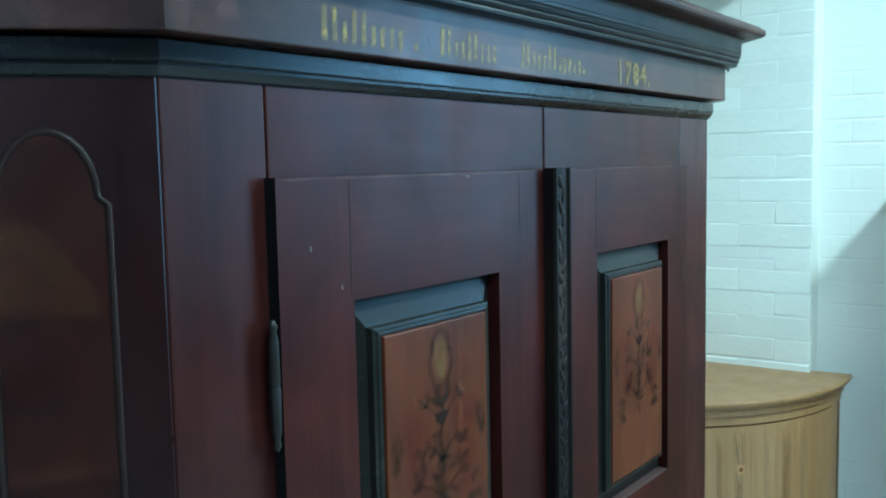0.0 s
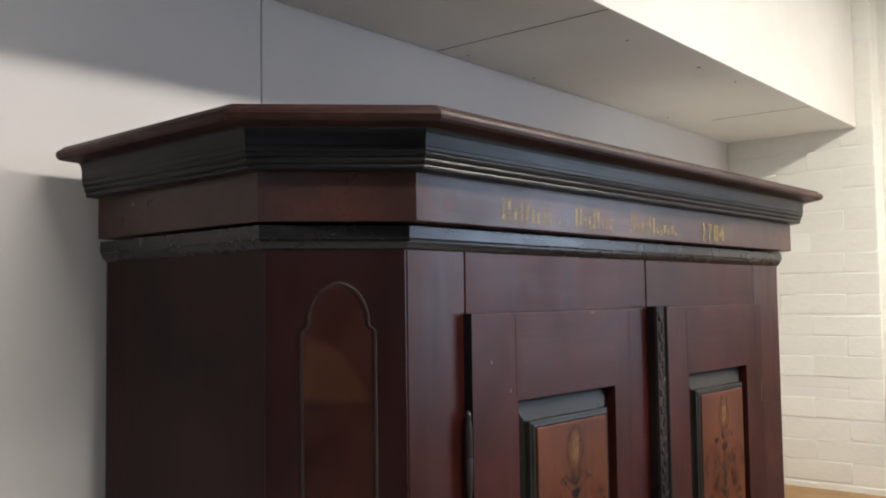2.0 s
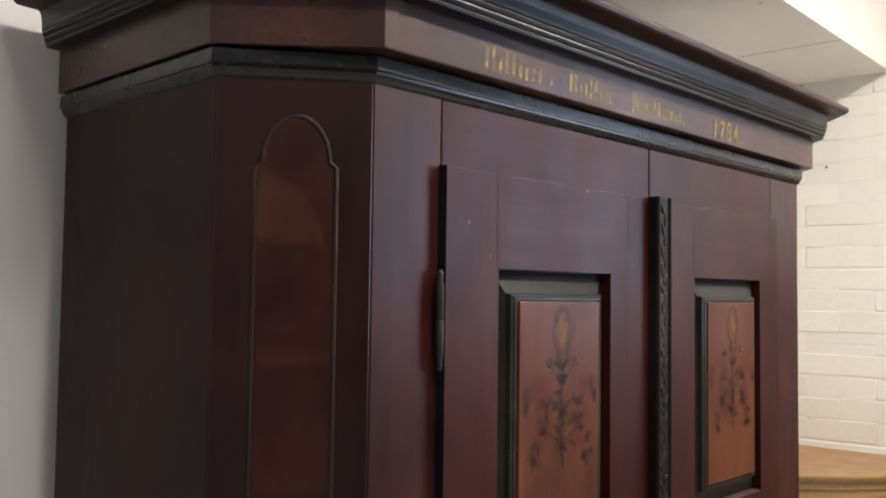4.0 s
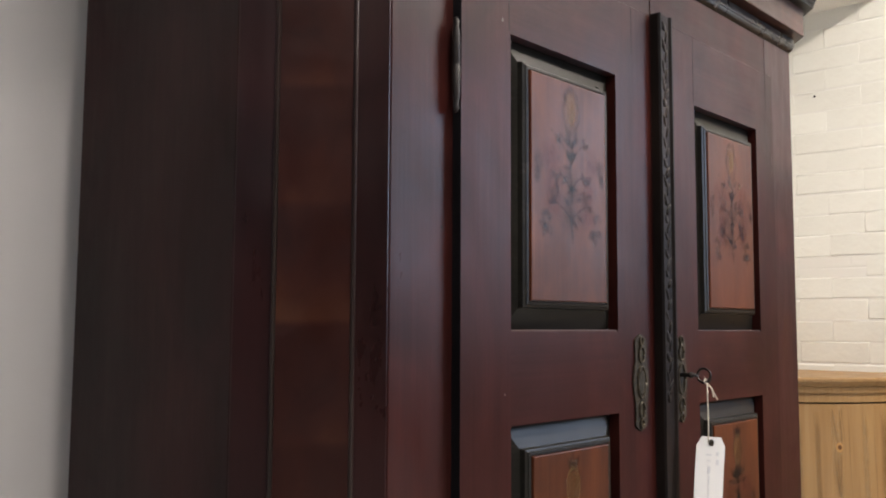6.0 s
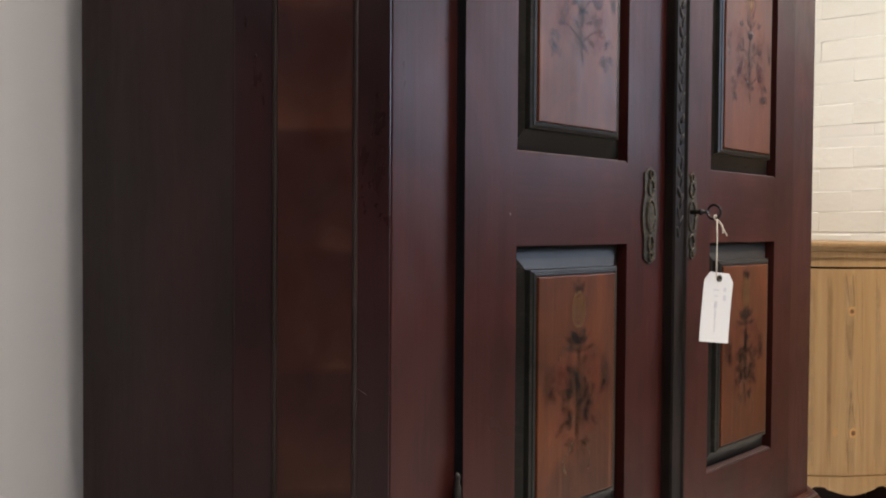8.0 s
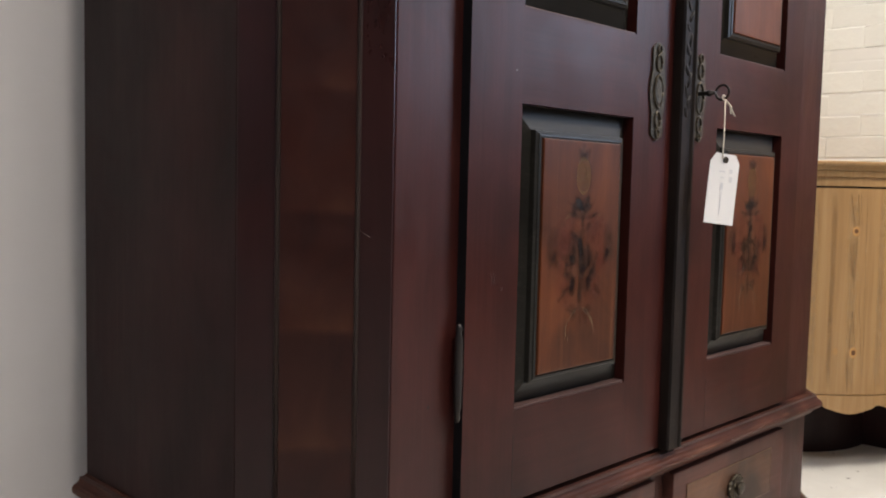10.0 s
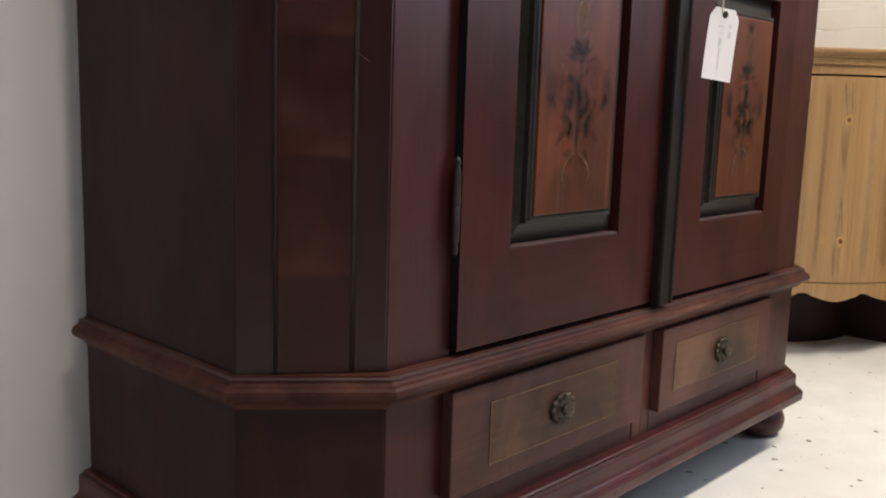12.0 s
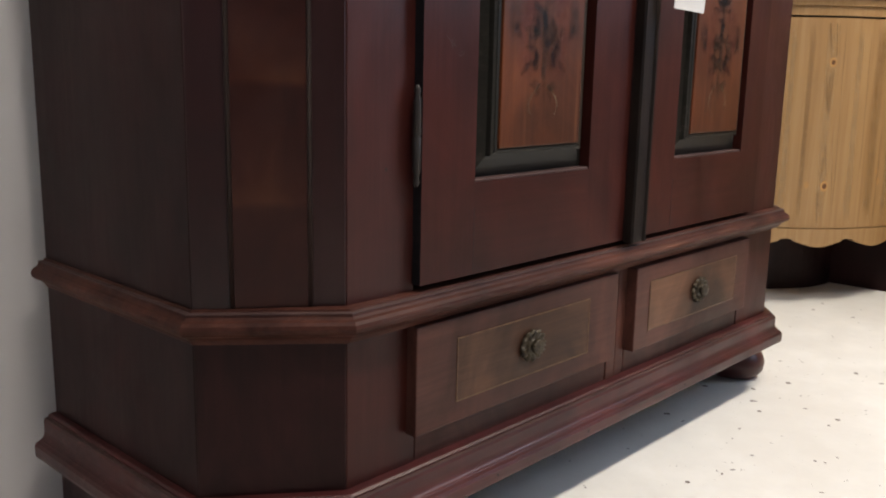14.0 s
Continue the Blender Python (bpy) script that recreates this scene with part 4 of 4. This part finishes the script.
for x, y in ((0.190, 0.055), (1.400, 0.080)):
    wp("bun_foot", lathe([(r * 1.2, z) for r, z in BUN], (x, y, FLOOR), "z", 28), "base", "turned oxblood bun foot")
for x in (-0.042, 1.34):
    bm = board(x, x + 0.090, 0.415, 0.54, FLOOR, 0.151, 0.004)
    wp("back_foot", bm, "base", "plain block foot")

# ---- key and price tag ----
key = thing("key", "dark iron key with a looped bow in the lock", "key", (0.770, DY, 1.064))
KX, KZ = 0.769, 1.064
under(part("shaft", tube([(KX, -0.02, KZ), (KX, -0.044, KZ), (KX, -0.046, KZ), (KX, -0.050, KZ), (KX, -0.052, KZ), (KX - 0.001, -0.060, KZ + 0.0005)], [0.0036, 0.0036, 0.0055, 0.0055, 0.0034, 0.003], 10), "iron"), key)
ring = []
for k in range(25):
    a = 2 * math.pi * k / 24
    ring.append((KX - 0.001 + 0.004 * math.cos(a), -0.072 + 0.014 * math.cos(a), KZ + 0.012 * math.sin(a)))
under(part("bow", tube(ring, 0.0022, 8), "iron"), key)

TX, TY, TZ = 0.763, -0.080, 1.052
tag = thing("price_tag", "white card price tag hanging on a string from the key", "price tag", (TX, TY, 0.9))
m = pose(TX + 0.010, TY, 0.952, 1, 6, -24)
W2, H = 0.030, 0.118
bm = bmesh.new()
rows = 8
front, back = [], []
for i in range(rows + 1):
    s = i / rows
    z = -H * s + 0.010
    half = W2 - (0.010 if i == 0 else 0)
    curl = 0.004 * s * s
    front.append([bm.verts.new((x, -curl - 0.0003, z)) for x in (-half, 0, half)])
    back.append([bm.verts.new((x, -curl + 0.0003, z)) for x in (-half, 0, half)])
for i in range(rows):
    for k in range(2):
        bm.faces.new((front[i][k], front[i][k + 1], front[i + 1][k + 1], front[i + 1][k]))
        bm.faces.new((back[i][k], back[i + 1][k], back[i + 1][k + 1], back[i][k + 1]))
    bm.faces.new((front[i][0], front[i + 1][0], back[i + 1][0], back[i][0]))
    bm.faces.new((front[i][2], back[i][2], back[i + 1][2], front[i + 1][2]))
bm.transform(m)
under(part("card", bm, "paper"), tag)
bm = lathe([(0.0058, 0.0), (0.0058, 0.001), (0.0022, 0.0012), (0.0022, 0.0)], (0, -0.0004, 0), "y", 18)
bm.transform(m)
under(part("eyelet", bm, "brass", None, "metal eyelet"), tag)
for x, z, w, hh in ((-0.004, -0.020, 0.006, 0.0012), (-0.003, -0.030, 0.004, 0.0009), (-0.002, -0.045, 0.0028, 0.006), (-0.001, -0.062, 0.0011, 0.008), (-0.001, -0.082, 0.0009, 0.009), (0.014, -0.018, 0.003, 0.0035), (0.015, -0.032, 0.003, 0.0045)):
    s = (0.010 - z) / H
    bm = slab([(x - w, z - hh), (x + w, z - hh), (x + w, z + hh), (x - w, z + hh)], -0.004 * s * s - 0.0006, 0.0003)
    bm.transform(m)
    under(part("print_bar", bm, "print", None, "pale grey unreadable print"), tag)
bm = tube([(TX, TY, 0.953), (TX - 0.001, TY - 0.001, 0.985), (TX + 0.001, TY, 1.02), (TX, TY, TZ)], 0.0011, 6)
add(bm, tube([(TX, TY, TZ), (TX + 0.004, TY - 0.004, TZ - 0.006), (TX + 0.009, TY - 0.008, TZ - 0.018), (TX + 0.013, TY - 0.012, TZ - 0.028)], 0.0011, 6))
add(bm, tube([(TX, TY, TZ), (TX + 0.005, TY, TZ - 0.004), (TX + 0.011, TY - 0.004, TZ - 0.010), (TX + 0.010, TY - 0.006, TZ - 0.024)], 0.0011, 6))
ring = [(TX + 0.004 * math.cos(2 * math.pi * k / 12), TY + 0.003, TZ + 0.003 + 0.004 * math.sin(2 * math.pi * k / 12)) for k in range(13)]
add(bm, tube(ring, 0.0013, 6))
under(part("string", bm, "string", None, "cream cotton string"), tag)

# ---- quarter-round pine corner cupboard ----
CX, CY, RAD = PIER - 0.004, BACK - 0.004, 0.625
cupboard = thing("corner_cupboard", "waxed pine corner cupboard with a bowed door and scalloped apron", "cupboard", ROOM @ Vector((CX - 0.25, CY - 0.25, FLOOR)))


def cp(name, bm, material, label="", parent=None):
    bm.transform(ROOM)
    return under(part(name, bm, material, None, label), parent or cupboard)


def bow(r0, r1, z0, z1, a0=180.0, a1=272.0, n=28, scallops=0):
    """A curved board between two radii; the lower edge may be scalloped."""
    bm = bmesh.new()
    cols = []
    for k in range(n + 1):
        a = radians(a0 + (a1 - a0) * k / n)
        c, s = math.cos(a), math.sin(a)
        low = z0
        if scallops:
            ph = (k / n * scallops) % 1.0
            low = z0 + 0.020 * (0.5 + 0.5 * math.cos(2 * math.pi * ph)) + (0.006 if ph < 0.12 or ph > 0.88 else 0)
        cols.append([bm.verts.new((CX + r * c, CY + r * s, z)) for r, z in ((r0, low), (r1, low), (r1, z1), (r0, z1))])
    for a, b in zip(cols, cols[1:]):
        for k in range(4):
            bm.faces.new((a[k], b[k], b[(k + 1) % 4], a[(k + 1) % 4]))
    bm.faces.new(cols[0])
    bm.faces.new(cols[-1])
    return bm


def wedge(r, z0, z1, bevel):
    """A quarter-round board with its edge moulded in steps."""
    bm = bmesh.new()
    n = 36
    rings = []
    for rr, z in bevel:
        rings.append([bm.verts.new((CX + (r + rr) * math.cos(radians(178 + 96 * k / n)), CY + (r + rr) * math.sin(radians(178 + 96 * k / n)), z)) for k in range(n + 1)])
    for a, b in zip(rings, rings[1:]):
        for k in range(n):
            bm.faces.new((a[k], a[k + 1], b[k + 1], b[k]))
    for ring, z in ((rings[0], z0), (rings[-1], z1)):
        c = bm.verts.new((CX, CY, z))
        for k in range(n):
            bm.faces.new((c, ring[k], ring[k + 1]))
    return bm


TOP = 0.997
cp("back_board", board(CX - 0.014, CX - 0.002, CY - RAD + 0.006, CY - 0.016, FLOOR, TOP - 0.032), "side", "dark brown back board")
cp("back_board", board(CX - RAD + 0.05, CX - 0.015, CY - 0.014, CY - 0.002, FLOOR, TOP - 0.032), "side")
cp("top", wedge(RAD, TOP - 0.03, TOP, [(0.0, TOP - 0.03), (0.010, TOP - 0.026), (0.018, TOP - 0.018), (0.022, TOP - 0.016), (0.026, TOP - 0.010), (0.026, TOP - 0.004), (0.021, TOP)]), "pine", "moulded pine top")
cp("under_moulding", bow(RAD - 0.03, RAD + 0.004, TOP - 0.046, TOP - 0.029), "pine")
cp("top_rail", bow(RAD - 0.03, RAD - 0.004, TOP - 0.075, TOP - 0.045), "pine")
cdoor = cp("door", bow(RAD - 0.028, RAD - 0.006, 0.286, TOP - 0.081, 190, 262), "pine", "bowed plank door")
cp("side_stile", bow(RAD - 0.028, RAD - 0.007, 0.286, TOP - 0.075, 180, 189.7), "pine")
cp("side_stile", bow(RAD - 0.028, RAD - 0.007, 0.286, TOP - 0.075, 262.3, 272), "pine")
cp("apron", bow(RAD - 0.026, RAD - 0.001, 0.226, 0.283, 180, 272, 96, 5), "pine", "scalloped pine apron")
cp("floor_board", wedge(RAD - 0.03, 0.27, 0.284, [(0, 0.27), (0, 0.284)]), "pine")
cp("plinth", bow(RAD - 0.29, RAD - 0.26, FLOOR, 0.272, 176, 290), "side_h", "dark recessed base")
for ang, z, r in ((226.3, 0.416, 0.011), (221.1, 0.419, 0.007), (225.3, 0.787, 0.0098), (243.0, 0.46, 0.006), (244.0, 0.43, 0.007)):
    a = radians(ang)
    p = Vector((CX + (RAD - 0.0062) * math.cos(a), CY + (RAD - 0.0062) * math.sin(a), z))
    for rr, rz, mt, t in ((r * 1.1, r * 1.5, "knot_ring", 0.0006), (r * 0.65, r * 0.75, "knot", 0.0011))[:1 if r < 0.0095 else 2]:
        bm = slab(oval(0, 0, rr, rz, 0, 16), 0.0012, 0.0012 + t)
        bm.transform(Matrix.Translation(p) @ Matrix.Rotation(a + math.pi / 2, 4, "Z"))
        cp("knot", bm, mt, "", cdoor)



def on_bow(name, material, lines, label, lift):
    """Long growth lines along the bowed door: each line runs through (degrees, height, width)."""
    bm = bmesh.new()
    for k, line in enumerate(lines):
        (a0, z0, w0), (a1, z1, w1) = line
        n = 10
        pts = [(radians(a0 + (a1 - a0) * q / n) * RAD + 0.0007 * math.sin(q * 1.9 + k), z0 + (z1 - z0) * q / n) for q in range(n + 1)]
        ribbon(pts, [1.4 * (w0 + (w1 - w0) * q / n) for q in range(n + 1)], 0.0, bm)
    for v in bm.verts:
        a = v.co.x / RAD
        r = RAD - 0.006 + lift
        v.co = Vector((CX + r * math.cos(a), CY + r * math.sin(a), v.co.z))
    cp(name, bm, material, label, cdoor)


for line in (((224.3, 0.905, 0.010), (225.6, 0.29, 0.008)), ((233.0, 0.90, 0.006), (234.0, 0.30, 0.008)), ((214.0, 0.90, 0.005), (214.5, 0.30, 0.007)), ((246.5, 0.90, 0.008), (247.0, 0.30, 0.006))):
    on_bow("sapwood", "pine_pale", (line,), "pale streak in the pine", 0.0003)
for line in (((240.0, 0.90, 0.012), (240.8, 0.30, 0.010)), ((219.0, 0.90, 0.006), (219.5, 0.30, 0.004))):
    on_bow("heartwood", "pine_mid", (line,), "darker streak in the pine", 0.0004)
for line in (
    ((223.3, 0.905, 0.0009), (224.7, 0.800, 0.0012)), ((225.3, 0.905, 0.0012), (226.1, 0.800, 0.0014)), ((226.0, 0.905, 0.0006), (226.8, 0.80, 0.0008)),
    ((223.6, 0.765, 0.0006), (225.0, 0.640, 0.0016)), ((225.7, 0.765, 0.0012), (225.3, 0.630, 0.0012)), ((224.7, 0.750, 0.0018), (225.1, 0.660, 0.0010)),
    ((225.4, 0.545, 0.0012), (225.0, 0.430, 0.0008)), ((225.4, 0.545, 0.0012), (226.6, 0.440, 0.0008)),
    ((224.6, 0.400, 0.0010), (225.1, 0.290, 0.0008)), ((227.0, 0.60, 0.0005), (229.0, 0.35, 0.0006)), ((228.0, 0.90, 0.0005), (229.5, 0.30, 0.0005)),
    ((243.3, 0.60, 0.0008), (243.6, 0.30, 0.0010)), ((236.0, 0.88, 0.0005), (237.0, 0.45, 0.0005))):
    on_bow("grain_line", "pine_dark", (line,), "dark growth line", 0.0006)

# ---- tall pine cupboard further along the wall ----
tall = thing("tall_cupboard", "tall waxed pine cupboard with a moulded cornice against the wall", "cupboard", ROOM @ Vector((2.55, -0.60, FLOOR)))


def tp(name, bm, material="pine", label=""):
    bm.transform(ROOM)
    return under(part(name, bm, material, None, label), tall)


TY0, TY1, TX0, TX1 = -1.03, -0.285, 2.46, RECESS - 0.01
tp("carcass", board(TX0, TX1, TY0, TY1, FLOOR + 0.06, 1.62, 0.003))
tp("door", board(TX0 - 0.02, TX0 - 0.001, TY0 + 0.05, TY1 - 0.05, 0.17, 1.52, 0.003))
tp("plinth", board(TX0 - 0.015, TX1, TY0 - 0.015, TY1 + 0.015, FLOOR, 0.13, 0.004))
out = [(TX1, TY1), (TX0, TY1), (TX0, TY0), (TX1, TY0)]
tp("cornice", moulding([(0.004, 1.60), (0.008, 1.61), (0.012, 1.622), (0.02, 1.632), (0.034, 1.640), (0.036, 1.652), (0.030, 1.657)], [(x, y) for x, y in out[::1]], -0.05), "pine", "moulded pine cornice")
tp("waist_band", moulding([(0.003, 0.90), (0.014, 0.905), (0.014, 0.925), (0.003, 0.93)], out, -0.01))
tp("lid", board(TX0 + 0.02, TX1, TY0 + 0.02, TY1 - 0.02, 1.63, 1.65))

# ---- ceiling lights and window ----
for x, y in ((-0.08, -1.2), (1.75, -1.2)):
    lamp = thing("ceiling_light", "white ceiling light fitting with a flat diffuser", "ceiling light", (x, y, CEILING))
    under(part("housing", board(x - 0.62, x + 0.62, y - 0.14, y + 0.14, 2.905, CEILING, 0.004), "wall"), lamp)
def window(name, x0, x1, y0, y1, z0, z1):
    win = structure(name, board(x0, x1, y0, y1, z0, z0 + 0.05, 0.002), "wall", "white framed window in the wall", "window")
    for ya, yb, za, zb in ((y0, y1, z1 - 0.05, z1), (y0, y0 + 0.05, z0 + 0.05, z1 - 0.05), (y1 - 0.05, y1, z0 + 0.05, z1 - 0.05)):
        bm = board(x0, x1, ya, yb, za, zb, 0.002)
        bm.transform(ROOM)
        part("window_frame", bm, "wall", win)


window("window_1", RECESS + 0.16, RECESS + 0.18, WY0, WY1, WZ0, WZ1)
window("window_2", WEST - 0.12, WEST - 0.10, -3.1, -1.5, 1.5, 2.8)

# ---- small marks on the walls ----
nail = tagged(part("nail", lathe([(0.0028, 0.0), (0.0045, 0.003), (0.002, 0.005)], (0, 0, 0), "y", 10), "iron"), "dark nail head in the painted brick", "nail")
nail.matrix_world = ROOM @ pose(PIER - 0.001, 0.300, 1.985, 0, 0, -90)

wp("scratch", tube([(0.0575 - 0.004 * k - 0.001 * math.sin(k), 0.0095 + 0.0031 * k, 0.840 + 0.004 * k) for k in (-1, 0, 1)], 0.00035, 5), "nick", "thin pale scratch", CH_L)

# nicks and scuffs in the wardrobe's paint
for x, z, w, h, d in ((0.508, 1.677, 0.004, 0.0015, door_l), (0.284, 1.569, 0.0015, 0.003, door_l), (0.241, 1.612, 0.0015, 0.003, door_l), (0.288, 1.054, 0.0015, 0.0015, door_l), (1.188, 1.50, 0.0006, 0.012, door_r), (1.187, 1.475, 0.0006, 0.006, door_r)):
    wp("paint_nick", slab([(x - w, z - h * 0.6), (x + w * 0.7, z - h), (x + w, z + h * 0.5), (x - w * 0.5, z + h)], DY, 0.0003), "nick", "", d)
for pts in (((0.240, 0.786), (0.249, 0.778), (0.256, 0.771), (0.262, 0.769)), ((0.246, 0.768), (0.252, 0.775), (0.254, 0.781), (0.252, 0.787)), ((0.262, 0.764), (0.266, 0.762), (0.270, 0.765), (0.272, 0.769))):
    wp("scuff", ribbon(list(pts), [0.0016] * 4, DY - 0.0004), "rubbed", "pale scuff in the paint", door_l)
for d, x0, x1 in ((door_l, 0.201, 0.684), (door_r, 0.738, 1.195)):
    pts = [(x0 + (x1 - x0) * k / 24, DOOR_Z1 - 0.0022 - 0.0006 * math.sin(k * 2.1)) for k in range(25)]
    wp("worn_edge", ribbon(pts, [0.0011 + 0.0005 * math.sin(k * 1.7) for k in range(25)], DY - 0.0004), "rubbed", "paint rubbed pale along the edge", d)
rub = random.Random(21)
for x0, x1 in ((0.10, 0.34), (0.38, 0.60), (0.66, 0.83), (0.88, 1.18), (1.22, 1.33)):
    pts = [(x0 + (x1 - x0) * k / 16, 0.4385 + rub.uniform(-0.0008, 0.0008)) for k in range(17)]
    wp("worn_edge", ribbon(pts, [rub.uniform(0.0006, 0.0026) for k in range(17)], -0.0438), "rubbed", "paint rubbed pale along the moulding")
for x, z in ((0.178, 1.272), (0.150, 0.62)):
    wp("nail_hole", slab(oval(x, z, 0.0022, 0.0026, 0, 8), FY, 0.0004), "dark")
for x, z in ((0.575, 0.163), (0.120, 0.164), (0.341, 0.164), (0.90, 0.162)):
    wp("nail_hole", slab(oval(x, z, 0.0022, 0.0022, 0, 8), -0.0506, 0.0006), "dark")

# ---- chips and scuffs in the floor paint ----
rnd = random.Random(11)
bm = bmesh.new()


def chip(bm, x, y, r, aspect, turn):
    vs = []
    for k in range(7):
        a = 2 * math.pi * k / 7
        u, v = r * math.cos(a) * rnd.uniform(0.6, 1.2), r * aspect * math.sin(a) * rnd.uniform(0.6, 1.2)
        vs.append(bm.verts.new((x + u * math.cos(turn) - v * math.sin(turn), y + u * math.sin(turn) + v * math.cos(turn), FLOOR + 0.0006)))
    bm.faces.new(vs)


for k in range(380):
    x, y = rnd.uniform(0.1, 2.3), rnd.uniform(-1.5, 0.3)
    chip(bm, x, y, 0.0015 + 0.0065 * rnd.random() ** 3, rnd.uniform(0.4, 1.0), rnd.uniform(0, 3.14))
for x, y, r in ((-0.18, 0.47, 0.018), (-0.165, 0.478, 0.016), (-0.12, 0.45, 0.015), (-0.10, 0.458, 0.012), (-0.075, 0.445, 0.007), (-0.06, 0.43, 0.006), (-0.10, 0.50, 0.008), (-0.085, 0.51, 0.009), (-0.20, 0.51, 0.003), (-0.03, 0.42, 0.006), (-0.15, 0.43, 0.014)):
    chip(bm, x, y, r, 0.22, rnd.uniform(0.1, 0.6))
tagged(part("floor_chips", bm, "chip"), "dark chips and scuffs in the white floor paint", "paint chips", kind="stuff")

# ---- bricks of the pier ----
COURSE, LENGTH, HEAD = 0.0755, 0.232, 0.113


def brick_mesh(length, seed):
    r = random.Random(seed)
    b = bmesh.new()
    bmesh.ops.create_cube(b, size=1.0)
    for v in b.verts:
        v.co = Vector((v.co.x * 0.03, v.co.y * (length - 0.0004), v.co.z * (COURSE - 0.0012)))
    lying = [e for e in b.edges if abs(e.verts[0].co.y - e.verts[1].co.y) > 0.001]
    bmesh.ops.bevel(b, geom=lying, offset=r.uniform(0.0035, 0.0060), segments=3, profile=0.5, affect="EDGES")
    ends = [e for e in b.edges if abs(e.verts[0].co.z - e.verts[1].co.z) > COURSE * 0.5]
    bmesh.ops.bevel(b, geom=ends, offset=r.uniform(0.0012, 0.0034), segments=2, profile=0.5, affect="EDGES")
    for f in b.faces:
        f.smooth = f.calc_area() < 0.001
    for v in b.verts:
        v.co += Vector((r.uniform(-0.0004, 0.0004), r.uniform(-0.0016, 0.0016), r.uniform(-0.0018, 0.0018)))
    me = bpy.data.meshes.new("brick")
    b.to_mesh(me)
    b.free()
    me.materials.append(M["brick"])
    return me


BRICKS = {}
rnd = random.Random(4)
z, row = 1.098 - 13.5 * COURSE, 0
while z < CEILING - COURSE / 2:
    y = PIER_Y
    first = HEAD if row % 2 else LENGTH
    while y < BACK - 0.01:
        length = min(first if y == PIER_Y else LENGTH, BACK - y)
        if length > 0.02:
            key_b = (round(length, 3), rnd.randrange(7))
            if key_b not in BRICKS:
                BRICKS[key_b] = brick_mesh(length, len(BRICKS))
            ob = new("brick", BRICKS[key_b])
            ob.parent = pier
            ob.matrix_local = ROOM @ pose(PIER + 0.015 + rnd.uniform(-0.0014, 0.0010), y + length / 2, z + rnd.uniform(-0.0022, 0.0022), rnd.uniform(-0.7, 0.7), rnd.uniform(-0.22, 0.22), rnd.uniform(-0.15, 0.15))
        y += length
    z += COURSE
    row += 1
